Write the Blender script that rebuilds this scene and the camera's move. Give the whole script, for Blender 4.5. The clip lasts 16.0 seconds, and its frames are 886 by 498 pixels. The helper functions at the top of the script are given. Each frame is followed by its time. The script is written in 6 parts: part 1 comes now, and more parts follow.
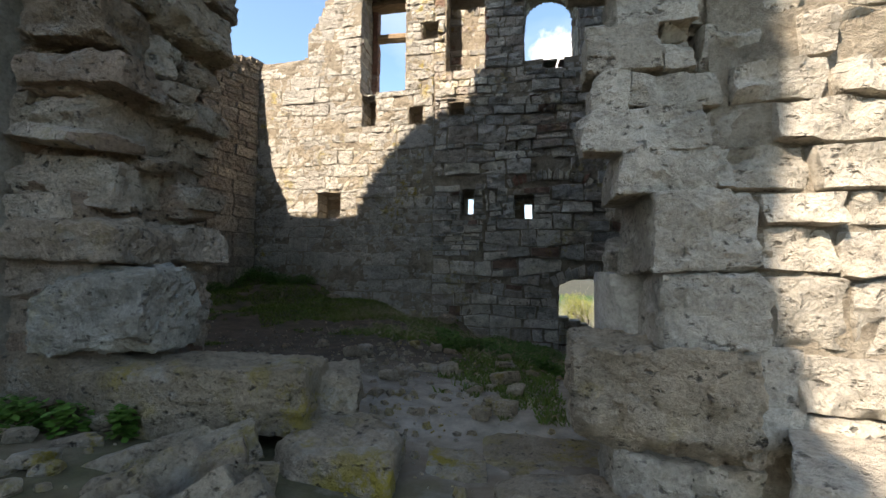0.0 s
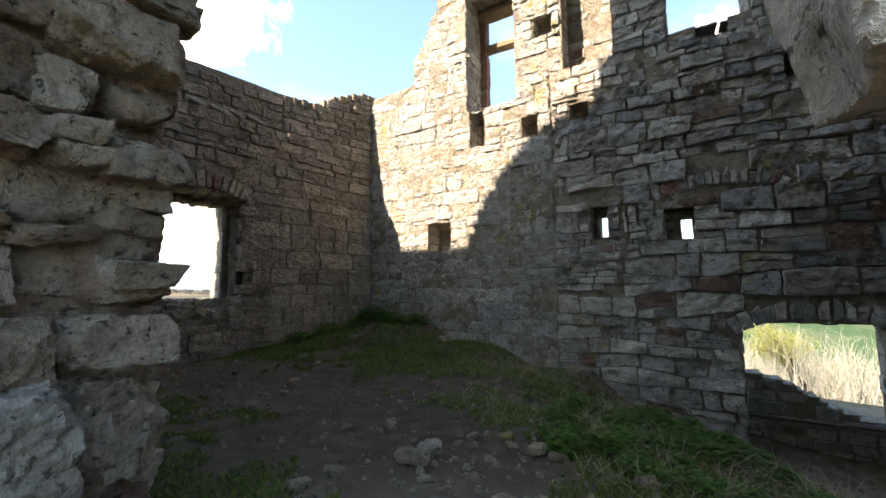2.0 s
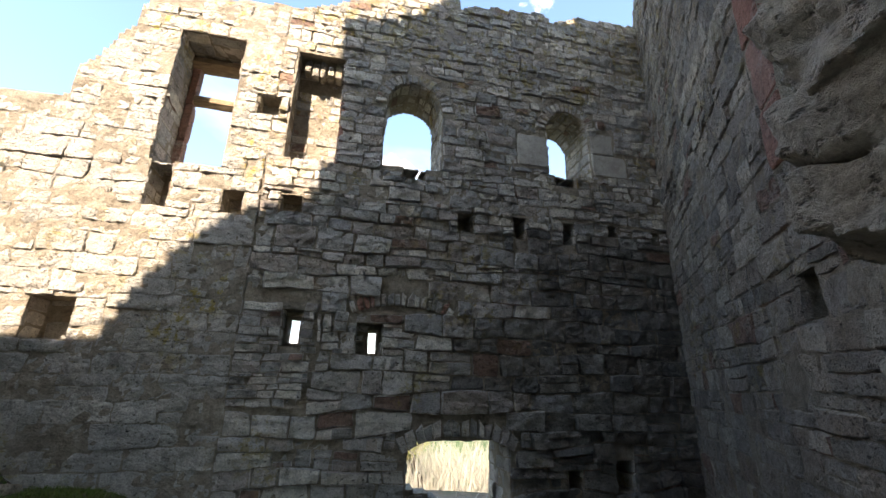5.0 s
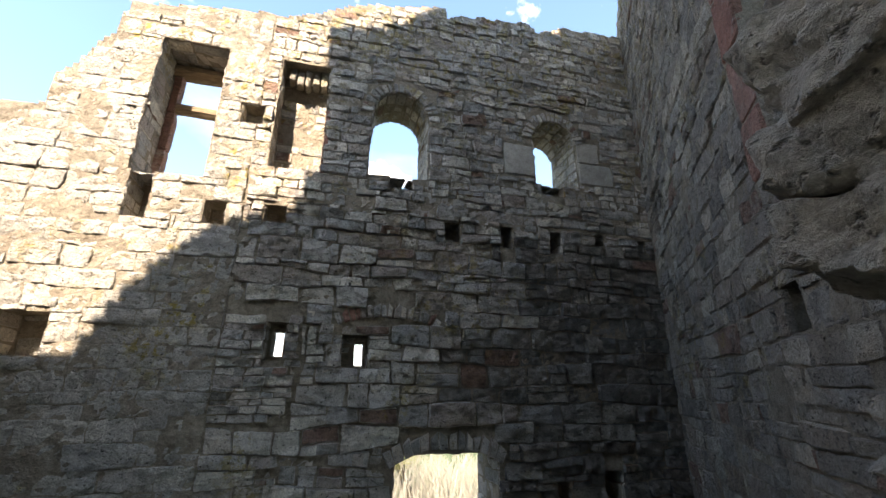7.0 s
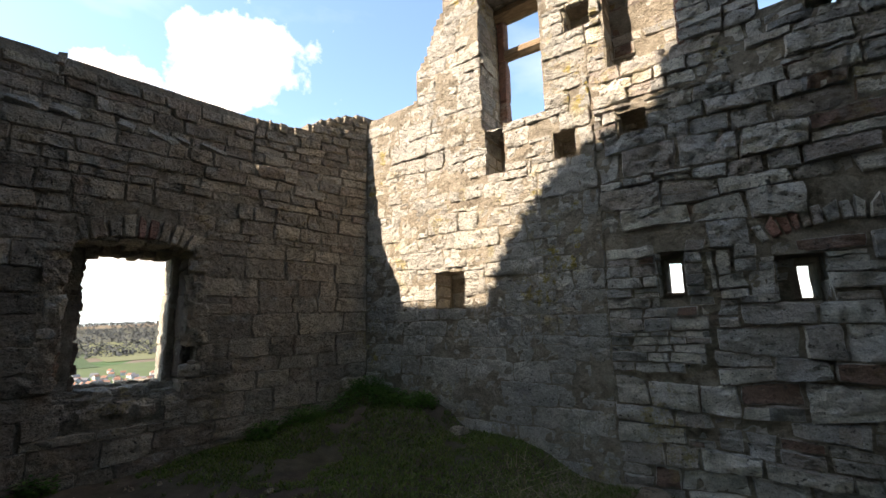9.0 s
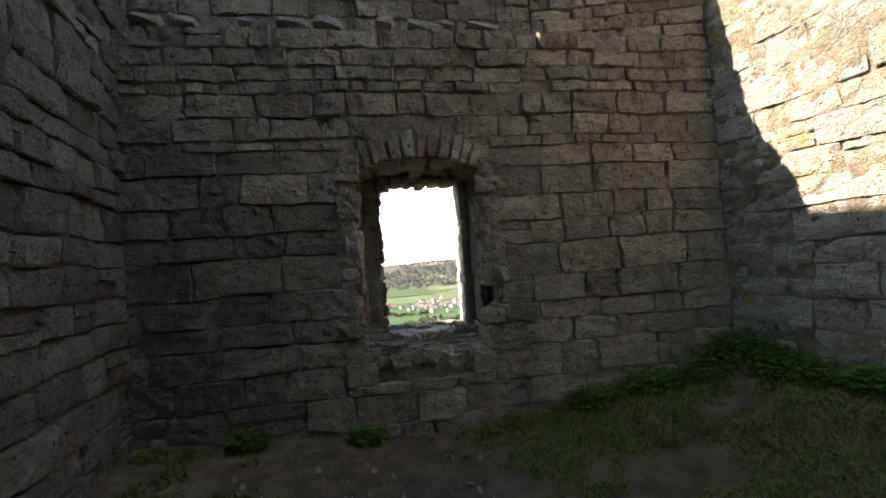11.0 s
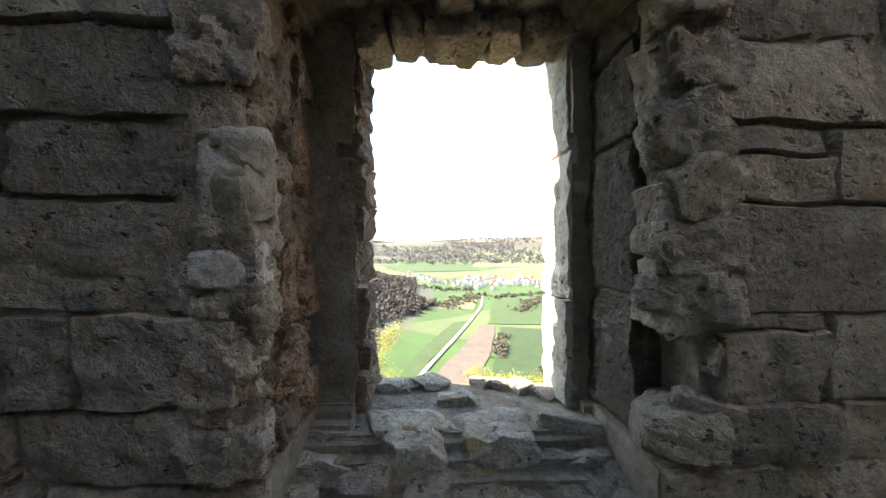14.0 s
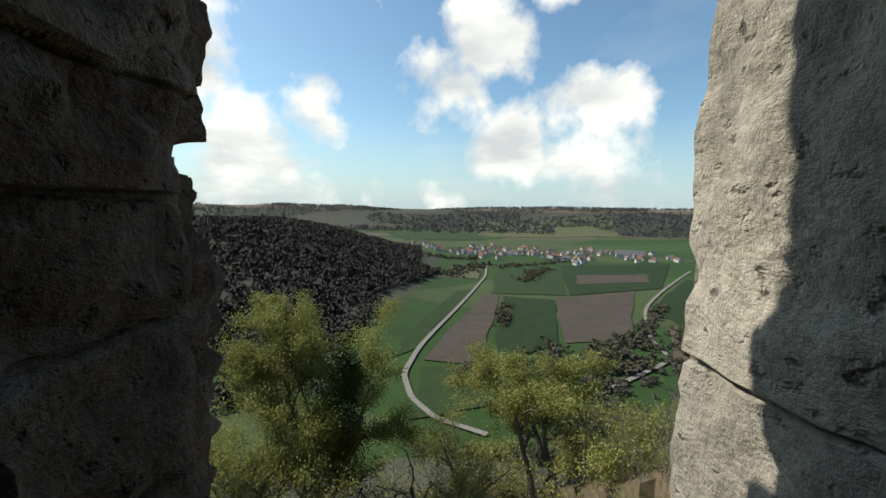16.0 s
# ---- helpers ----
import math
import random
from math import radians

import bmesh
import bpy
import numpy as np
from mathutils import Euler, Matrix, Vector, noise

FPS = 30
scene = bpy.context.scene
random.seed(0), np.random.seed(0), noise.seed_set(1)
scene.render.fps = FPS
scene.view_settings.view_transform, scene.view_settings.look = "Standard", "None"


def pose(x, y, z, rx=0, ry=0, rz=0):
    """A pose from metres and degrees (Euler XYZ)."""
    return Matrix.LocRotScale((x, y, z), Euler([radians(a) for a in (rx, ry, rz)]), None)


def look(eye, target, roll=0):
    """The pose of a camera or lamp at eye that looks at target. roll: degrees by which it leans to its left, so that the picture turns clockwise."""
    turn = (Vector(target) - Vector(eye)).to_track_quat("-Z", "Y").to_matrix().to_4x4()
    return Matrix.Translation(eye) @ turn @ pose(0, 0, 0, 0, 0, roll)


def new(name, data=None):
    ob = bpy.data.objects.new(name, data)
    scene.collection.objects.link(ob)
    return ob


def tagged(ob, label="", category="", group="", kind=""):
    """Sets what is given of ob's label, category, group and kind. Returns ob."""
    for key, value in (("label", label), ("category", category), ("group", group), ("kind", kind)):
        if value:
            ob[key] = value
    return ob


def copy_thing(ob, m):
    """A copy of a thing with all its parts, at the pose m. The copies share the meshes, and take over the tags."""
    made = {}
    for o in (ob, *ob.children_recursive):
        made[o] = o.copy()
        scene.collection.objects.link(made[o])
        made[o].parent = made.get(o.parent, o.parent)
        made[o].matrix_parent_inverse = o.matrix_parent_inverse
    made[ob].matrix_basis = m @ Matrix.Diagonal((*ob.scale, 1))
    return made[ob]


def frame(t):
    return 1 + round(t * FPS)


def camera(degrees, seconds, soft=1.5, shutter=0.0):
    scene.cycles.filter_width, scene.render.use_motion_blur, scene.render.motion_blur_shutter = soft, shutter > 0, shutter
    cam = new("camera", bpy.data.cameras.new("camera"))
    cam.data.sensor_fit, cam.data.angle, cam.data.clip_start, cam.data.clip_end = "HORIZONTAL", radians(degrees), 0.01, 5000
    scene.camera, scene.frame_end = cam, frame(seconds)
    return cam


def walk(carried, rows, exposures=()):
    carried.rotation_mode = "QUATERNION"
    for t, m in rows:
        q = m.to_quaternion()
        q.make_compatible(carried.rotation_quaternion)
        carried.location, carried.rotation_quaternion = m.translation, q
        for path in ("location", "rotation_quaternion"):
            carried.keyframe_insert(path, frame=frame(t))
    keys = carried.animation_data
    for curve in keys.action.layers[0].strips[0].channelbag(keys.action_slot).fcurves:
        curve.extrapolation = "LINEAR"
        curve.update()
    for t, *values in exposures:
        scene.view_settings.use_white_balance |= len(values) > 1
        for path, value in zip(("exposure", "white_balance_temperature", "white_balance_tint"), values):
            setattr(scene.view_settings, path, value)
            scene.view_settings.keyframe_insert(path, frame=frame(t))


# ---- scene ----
import itertools

cam = camera(93.5, 16.0)
PATH = [
    (0, (0.37, 1.063, 2.171), (-0.003, 3.025, 2.278), 0.5),
    (0.5, (0.547, 1.439, 2.213), (-0.131, 3.315, 2.357), -0.2),
    (1, (0.607, 1.725, 2.272), (-0.26, 3.52, 2.433), -0.5),
    (1.5, (0.545, 1.967, 2.312), (-0.414, 3.716, 2.459), -0.5),
    (2, (0.489, 2.219, 2.463), (-0.524, 3.931, 2.665), -0.6),
    (2.5, (0.381, 2.38, 2.504), (-0.56, 4.125, 2.772), -0.4),
    (3, (0.201, 2.547, 2.652), (-0.293, 4.468, 2.911), 0.7),
    (3.5, (0.138, 2.568, 2.76), (0.035, 4.534, 3.109), 1.5),
    (4, (0.131, 2.634, 2.824), (0.31, 4.577, 3.26), 1.9),
    (4.5, (0.046, 2.698, 2.763), (0.414, 4.582, 3.325), 1.9),
    (6.8, (0.073, 2.693, 2.846), (0.571, 4.515, 3.502), 0.5),
    (7, (0.085, 2.715, 2.842), (0.568, 4.547, 3.481), 0.4),
    (7.5, (0.09, 2.903, 2.86), (0.422, 4.795, 3.417), 0.3),
    (8, (0.049, 3.074, 2.932), (0.065, 5.008, 3.44), 0.2),
    (8.5, (-0.041, 3.379, 2.976), (-0.463, 5.28, 3.433), -0.2),
    (9, (-0.145, 3.676, 3.025), (-1.25, 5.31, 3.355), -1.3),
    (9.5, (-0.364, 4.017, 3.029), (-1.935, 5.247, 3.169), -2.0),
    (10, (-0.768, 4.3, 3.033), (-2.547, 5.207, 3.141), -2.3),
    (10.2, (-1.007, 4.286, 3.013), (-2.815, 5.134, 3.125), -3.2),
    (12.3, (-2.836, 4.874, 3.048), (-4.792, 5.292, 3.013), -1.8),
    (12.5, (-3.02, 4.874, 3.084), (-4.973, 5.303, 3.055), -1.6),
    (13, (-3.451, 4.981, 3.057), (-5.412, 5.371, 3.053), -1.4),
    (13.5, (-3.872, 5.11, 3.038), (-5.84, 5.467, 3.028), -1.3),
    (14, (-4.244, 5.186, 3.042), (-6.201, 5.597, 3.001), -0.2),
    (14.5, (-4.603, 5.309, 3.033), (-6.565, 5.691, 2.974), 0.3),
    (14.8, (-4.818, 5.304, 3.048), (-6.766, 5.749, 2.97), 1.1),
    (15, (-4.915, 5.401, 3.025), (-6.882, 5.755, 2.954), 0.2),
    (15.5, (-5.202, 5.433, 3.037), (-7.158, 5.832, 2.92), 0.9),
    (16, (-5.502, 5.53, 3.03), (-7.455, 5.916, 2.838), 1.0),
]
EXPOSURES = [(0.0, 1.72, 7450, 15), (1.0, 2.1, 7600, 16), (1.5, 2.25, 7600, 16), (2.5, 2.32, 7650, 16), (4.5, 2.42, 7700, 18), (7.0, 2.42, 7700, 18), (9.0, 1.92, 7600, 16), (9.5, 1.62, 7600, 14), (10.2, 1.57, 7700, 13),
             (12.3, 4.45, 8050, 16), (13.0, 4.4, 8050, 16), (13.5, 4.0, 7900, 16), (14.0, 3.25, 7600, 15), (14.5, 1.9, 7100, 12), (15.0, 0.82, 6850, 8), (16.0, 0.3, 6750, 5)]
walk(cam, [(t, look(eye, target, roll)) for t, eye, target, roll in PATH], EXPOSURES)

# ---- sky and sun ----
SUN_WAY = Vector((-0.5, -0.866, 0.9)).normalized()      # towards the sun
SUN_HIGH = math.asin(SUN_WAY.z)
world = bpy.data.worlds.new("sky")
scene.world = world
world.use_nodes = True
wt = world.node_tree
wt.nodes.clear()


def wnode(kind, **sets):
    n = wt.nodes.new(kind)
    for key, value in sets.items():
        n.inputs[key].default_value = value
    return n


def wmath(op, a, b=None, clamp=False):
    n = wt.nodes.new("ShaderNodeMath")
    n.operation, n.use_clamp = op, clamp
    for k, v in enumerate((a, b)):
        if v is None:
            continue
        if isinstance(v, (int, float)):
            n.inputs[k].default_value = v
        else:
            wt.links.new(v, n.inputs[k])
    return n.outputs[0]


sky = wt.nodes.new("ShaderNodeTexSky")
sky.sky_type, sky.sun_disc = "NISHITA", False
sky.sun_elevation = SUN_HIGH
sky.sun_rotation = math.atan2(SUN_WAY.x, SUN_WAY.y)
sky.altitude, sky.air_density, sky.dust_density = 300, 1.0, 1.2
coord = wt.nodes.new("ShaderNodeTexCoord").outputs["Generated"]
split = wt.nodes.new("ShaderNodeSeparateXYZ")
wt.links.new(coord, split.inputs[0])
# clouds lie on a flat layer overhead, so they grow smaller towards the horizon
lift = wmath("ADD", wmath("MAXIMUM", split.outputs[2], 0.0), 0.34)
flat = wt.nodes.new("ShaderNodeCombineXYZ")
wt.links.new(wmath("DIVIDE", split.outputs[0], lift), flat.inputs[0])
wt.links.new(wmath("DIVIDE", split.outputs[1], lift), flat.inputs[1])
wt.links.new(wmath("MULTIPLY", split.outputs[2], 2.2), flat.inputs[2])
puffs = wnode("ShaderNodeTexNoise", Scale=1.25, Detail=10.0, Roughness=0.5)
move = wt.nodes.new("ShaderNodeVectorMath")
move.operation = "ADD"
move.inputs[1].default_value = (3.7, 1.9, 0.0)
wt.links.new(flat.outputs[0], move.inputs[0])
wt.links.new(move.outputs[0], puffs.inputs["Vector"])
curls = wnode("ShaderNodeTexNoise", Scale=7.0, Detail=9.0, Roughness=0.56)
wt.links.new(coord, curls.inputs["Vector"])
# the fair-weather cumulus that stand over the valley: where each one hangs, and how wide it is
heaps = 0.0
for x, y, z, wide in ((-0.89, 0.27, 0.37, 0.16), (-0.94, 0.19, 0.26, 0.15), (-0.84, 0.50, 0.23, 0.16), (-0.97, -0.10, 0.24, 0.13), (-0.93, 0.33, 0.15, 0.14), (-0.86, 0.49, 0.14, 0.16),
                      (-0.80, 0.38, 0.46, 0.10), (-0.75, 0.42, 0.53, 0.17), (-0.80, 0.38, 0.47, 0.12), (0.09, 0.88, 0.46, 0.085), (-0.97, -0.24, 0.12, 0.16), (-0.9, -0.4, 0.3, 0.2)):
    way = wt.nodes.new("ShaderNodeVectorMath")
    way.operation = "DISTANCE"
    way.inputs[1].default_value = (x, y, z)
    wt.links.new(coord, way.inputs[0])
    heaps = wmath("MAXIMUM", heaps, wmath("SUBTRACT", 1.0, wmath("DIVIDE", way.outputs["Value"], wide), True))
low_cloud = wmath("MULTIPLY", wmath("SUBTRACT", 0.22, split.outputs[2], True), 0.55)
body = wmath("ADD", wmath("ADD", wmath("MULTIPLY", heaps, 0.5), low_cloud), wmath("MULTIPLY", wmath("SUBTRACT", curls.outputs[0], 0.5), 1.2))
thin = wmath("MULTIPLY", wmath("SUBTRACT", puffs.outputs[0], 0.6), 4.0, True)
cover = wmath("MAXIMUM", wmath("MULTIPLY", wmath("SUBTRACT", body, 0.15), 5.0, True), wmath("MULTIPLY", thin, 0.3))
shade = wnode("ShaderNodeTexNoise", Scale=2.6, Detail=6.0)
wt.links.new(move.outputs[0], shade.inputs["Vector"])
tone = wt.nodes.new("ShaderNodeMix")
tone.data_type = "RGBA"
tone.inputs[6].default_value, tone.inputs[7].default_value = (5.6, 5.9, 6.3, 1), (9.0, 9.0, 8.9, 1)
wt.links.new(wmath("MULTIPLY", wmath("SUBTRACT", shade.outputs[0], 0.35), 4.0, True), tone.inputs[0])
sky_mix = wt.nodes.new("ShaderNodeMix")
sky_mix.data_type = "RGBA"
wt.links.new(cover, sky_mix.inputs[0])
# a thin bright veil over the blue, and pale haze along the horizon
veil = wt.nodes.new("ShaderNodeMix")
veil.data_type, veil.blend_type = "RGBA", "MULTIPLY"
veil.inputs[0].default_value, veil.inputs[7].default_value = 1.0, (1.02, 1.24, 1.31, 1)
wt.links.new(sky.outputs[0], veil.inputs[6])
low_haze = wt.nodes.new("ShaderNodeMix")
low_haze.data_type = "RGBA"
low_haze.inputs[7].default_value = (4.6, 5.8, 6.6, 1)
wt.links.new(wmath("MULTIPLY", wmath("SUBTRACT", 0.2, wmath("ABSOLUTE", split.outputs[2]), True), 4.0, True), low_haze.inputs[0])
wt.links.new(veil.outputs[2], low_haze.inputs[6])
wt.links.new(low_haze.outputs[2], sky_mix.inputs[6])
wt.links.new(tone.outputs[2], sky_mix.inputs[7])
back = wt.nodes.new("ShaderNodeBackground")
back.inputs["Strength"].default_value = 0.1
wt.links.new(sky_mix.outputs[2], back.inputs["Color"])
wt.links.new(back.outputs[0], wt.nodes.new("ShaderNodeOutputWorld").inputs[0])

sun = new("sun", bpy.data.lights.new("sun", "SUN"))
sun.data.energy, sun.data.angle, sun.data.color = 4.6, radians(0.53), (1.0, 0.93, 0.82)
sun.matrix_world = look(SUN_WAY * 60, (0, 0, 0))


# ---- materials ----
class Nodes:
    """A small builder of node materials."""

    def __init__(self, name, rough=0.9):
        self.m = bpy.data.materials.new(name)
        self.m.use_nodes = True
        self.t = self.m.node_tree
        self.b = self.t.nodes["Principled BSDF"]
        self.b.inputs["Roughness"].default_value = rough
        self.b.inputs["Specular IOR Level"].default_value = 0.25
        self.pos = self.t.nodes.new("ShaderNodeNewGeometry")

    def put(self, sock, v):
        if isinstance(v, (int, float)):
            sock.default_value = v
        elif isinstance(v, tuple):
            sock.default_value = (*v, 1) if len(v) == 3 and sock.type == "RGBA" else v
        else:
            self.t.links.new(v, sock)

    def math(self, op, a, b=0.0, clamp=False):
        n = self.t.nodes.new("ShaderNodeMath")
        n.operation, n.use_clamp = op, clamp
        self.put(n.inputs[0], a), self.put(n.inputs[1], b)
        return n.outputs[0]

    def at(self, scale=(1, 1, 1), shift=(0, 0, 0)):
        n = self.t.nodes.new("ShaderNodeMapping")
        n.inputs["Scale"].default_value, n.inputs["Location"].default_value = scale, shift
        self.t.links.new(self.pos.outputs["Position"], n.inputs[0])
        return n.outputs[0]

    def noise(self, scale, detail=6, rough=0.6, vector=None, distort=0.0):
        n = self.t.nodes.new("ShaderNodeTexNoise")
        n.inputs["Scale"].default_value, n.inputs["Detail"].default_value = scale, detail
        n.inputs["Roughness"].default_value, n.inputs["Distortion"].default_value = rough, distort
        self.t.links.new(vector or self.pos.outputs["Position"], n.inputs["Vector"])
        return n.outputs["Fac"]

    def cells(self, scale, feature="F1", vector=None):
        n = self.t.nodes.new("ShaderNodeTexVoronoi")
        n.feature = feature
        n.inputs["Scale"].default_value = scale
        self.t.links.new(vector or self.pos.outputs["Position"], n.inputs["Vector"])
        return n.outputs["Distance"]

    def ramp(self, fac, *stops):
        n = self.t.nodes.new("ShaderNodeValToRGB")
        el = n.color_ramp.elements
        while len(el) < len(stops):
            el.new(0.5)
        for e, (p, c) in zip(el, stops):
            e.position = p
            e.color = (*c, 1) if isinstance(c, tuple) else (c, c, c, 1)
        self.put(n.inputs[0], fac)
        return n.outputs[0]

    def mix(self, fac, a, b, blend="MIX"):
        n = self.t.nodes.new("ShaderNodeMix")
        n.data_type, n.blend_type = "RGBA", blend
        self.put(n.inputs[0], fac), self.put(n.inputs[6], a), self.put(n.inputs[7], b)
        return n.outputs[2]

    def chance(self):
        o = self.t.nodes.new("ShaderNodeObjectInfo").outputs["Random"]
        return self.math("FRACT", self.math("ADD", o, self.pos.outputs["Random Per Island"]))

    def height(self):
        n = self.t.nodes.new("ShaderNodeSeparateXYZ")
        self.t.links.new(self.pos.outputs["Position"], n.inputs[0])
        return n.outputs

    def up(self):
        n = self.t.nodes.new("ShaderNodeSeparateXYZ")
        self.t.links.new(self.pos.outputs["Normal"], n.inputs[0])
        return n.outputs[2]

    def done(self, colour, bump=None, strength=0.5, distance=0.02):
        self.put(self.b.inputs["Base Color"], colour)
        if bump is not None:
            n = self.t.nodes.new("ShaderNodeBump")
            n.inputs["Strength"].default_value, n.inputs["Distance"].default_value = strength, distance
            self.put(n.inputs["Height"], bump)
            self.t.links.new(n.outputs[0], self.b.inputs["Normal"])
        return self.m


def stone(name, tones, lichen=0.25, red=0.02, bump=1.0, pit=1.0):
    """Weathered limestone: each block its own tone, bedding, stains, cracks, pits and some lichen."""
    n = Nodes(name, 0.92)
    r = n.chance()
    base = n.ramp(r, (0.0, tones[0]), (0.35, tones[1]), (0.62, tones[2]), (0.82, tones[3]), (1.0, tones[1]))
    r2 = n.math("FRACT", n.math("MULTIPLY", r, 17.31))
    base = n.mix(n.math("GREATER_THAN", r2, 1.0 - red), base, (0.25, 0.165, 0.13))
    blot = n.noise(1.3, 5, 0.6)
    base = n.mix(0.85, base, n.ramp(blot, (0.3, 0.8), (0.5, 1.02), (0.7, 1.2)), "MULTIPLY")
    mid = n.noise(8.0, 8, 0.68)
    base = n.mix(0.85, base, n.ramp(mid, (0.3, 0.7), (0.47, 1.03), (0.72, 1.28)), "MULTIPLY")
    beds = n.noise(5.0, 6, 0.65, n.at((1, 1, 1.5), (5, 1, 2)))
    base = n.mix(0.4, base, n.ramp(beds, (0.32, 0.7), (0.5, 1.06), (0.7, 1.3)), "MULTIPLY")
    grain = n.noise(60.0, 5, 0.7)
    base = n.mix(0.7, base, n.ramp(grain, (0.28, 0.45), (0.5, 1.0), (0.72, 1.35)), "MULTIPLY")
    # pale crust and dark algae
    crust = n.ramp(n.noise(4.3, 8, 0.72, n.at((1, 1, 1.3), (7, 3, 1))), (0.55, 0.0), (0.66, 1.0))
    base = n.mix(n.math("MULTIPLY", crust, 0.5), base, (0.50, 0.48, 0.43))
    algae = n.ramp(n.noise(2.3, 7, 0.72, n.at((1, 1, 0.5), (1, 9, 4))), (0.54, 0.0), (0.68, 1.0))
    base = n.mix(n.math("MULTIPLY", algae, 0.5), base, (0.10, 0.096, 0.08))
    if lichen:
        spots = n.ramp(n.noise(6.0, 8, 0.75, n.at((1, 1, 1), (3, 5, 8))), (0.5, 0.0), (0.58, 1.0))
        where = n.ramp(n.noise(0.9, 3, 0.5, n.at((1, 1, 1), (11, 2, 6))), (0.56, 0.0), (0.68, 1.0))
        crown = n.ramp(n.math("DIVIDE", n.height()[2], 10.0), (0.5, 0.0), (0.8, 0.1), (0.95, 0.3))
        where = n.math("MAXIMUM", where, n.ramp(n.math("ADD", n.noise(1.1, 4, 0.6, n.at((1, 1, 1), (4, 1, 9))), crown), (0.58, 0.0), (0.68, 1.0)))
        base = n.mix(n.math("MULTIPLY", n.math("MULTIPLY", spots, where), lichen), base, (0.36, 0.275, 0.05))
    pock = n.ramp(n.noise(26.0, 3, 0.6, n.at((1, 1, 1.3), (2, 8, 3))), (0.3, 1.0), (0.4, 0.0))
    base = n.mix(n.math("MULTIPLY", pock, 0.75 * pit), base, (0.05, 0.045, 0.038))
    chip = n.noise(17.0, 7, 0.7, n.at((1, 1, 1.1)))
    h = n.math("ADD", mid, n.math("ADD", n.math("MULTIPLY", chip, 0.9), n.math("ADD", n.math("MULTIPLY", grain, 0.16), n.math("MULTIPLY", beds, 0.4))))
    h = n.math("SUBTRACT", h, n.math("MULTIPLY", pock, 0.45))
    return n.done(base, h, bump, 0.1)


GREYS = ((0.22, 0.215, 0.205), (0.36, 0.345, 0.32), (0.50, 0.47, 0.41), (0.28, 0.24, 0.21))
WARMS = ((0.27, 0.25, 0.222), (0.38, 0.35, 0.305), (0.50, 0.46, 0.39), (0.32, 0.275, 0.24))
BROWNS = ((0.33, 0.25, 0.18), (0.46, 0.37, 0.28), (0.54, 0.455, 0.36), (0.37, 0.265, 0.195))
SHADE_TONES = ((0.07, 0.058, 0.048), (0.11, 0.09, 0.073), (0.15, 0.122, 0.10), (0.09, 0.07, 0.057))
PALES = ((0.30, 0.275, 0.23), (0.36, 0.33, 0.28), (0.41, 0.375, 0.315), (0.32, 0.285, 0.235))
m_wall = stone("coursed_stone", tuple(tuple(a * 1.36 for a in c) for c in GREYS), 0.6, 0.03)
m_blackish = stone("blackish_stone", tuple(tuple(a * k for a, k in zip(c, (0.62, 0.625, 0.63))) for c in GREYS), 0.2, 0.01)
# east wall's copy of the grey stone, its shade put into darker tones
m_east = stone("shade_toned_grey_stone", tuple(tuple(a * k for a, k in zip(c, (0.9, 0.85, 0.79))) for c in GREYS), 0.4, 0.03)
m_warm = stone("warm_stone", WARMS, 0.4, 0.004)
m_cream = stone("cream_stone", ((0.39, 0.375, 0.345), (0.44, 0.42, 0.38), (0.49, 0.465, 0.415), (0.41, 0.385, 0.345)), 0.9, 0.0)
m_pier = stone("pier_stone", PALES, 0.4, 0.0, 0.75)
m_jamb = stone("jamb_stone", ((0.29, 0.268, 0.235), (0.34, 0.315, 0.275), (0.37, 0.34, 0.295), (0.31, 0.285, 0.245)), 0.5, 0.0, 0.5, 0.9)
m_west = stone("mossy_warm_stone", tuple(tuple(a * k for a, k in zip(c, (1.02, 0.95, 0.87))) for c in WARMS), 0.45, 0.0)
# weathered stone with the southwest corner's weak light put into its tones
m_weathered_dim = stone("weathered_dim_stone", tuple(tuple(a * k for a, k in zip(c, (0.64, 0.6, 0.555))) for c in WARMS), 0.1, 0.0)
m_brown = stone("brown_stone", BROWNS, 0.3, 0.0)
m_fill = stone("reddish_rubble", ((0.24, 0.15, 0.105), (0.31, 0.205, 0.145), (0.34, 0.25, 0.18), (0.26, 0.155, 0.11)), 0.0, 0.0)
m_reveal_shade = stone("shade_dark_stone", SHADE_TONES, 0.0, 0.0)
m_boulder = stone("boulder_stone", ((0.30, 0.24, 0.168), (0.37, 0.30, 0.218), (0.43, 0.36, 0.27), (0.33, 0.255, 0.18)), 1.0, 0.0)
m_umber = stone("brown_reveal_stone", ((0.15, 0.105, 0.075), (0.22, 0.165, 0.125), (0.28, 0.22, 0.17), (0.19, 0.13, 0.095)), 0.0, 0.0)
m_ashlar = stone("dressed_stone", ((0.34, 0.325, 0.29),) * 4, 0.0, 0.0, 0.25, 0.1)
m_red = stone("red_sandstone", ((0.30, 0.15, 0.115), (0.34, 0.19, 0.15), (0.29, 0.16, 0.125), (0.33, 0.2, 0.16)), 0.05, 0.0, 0.8)


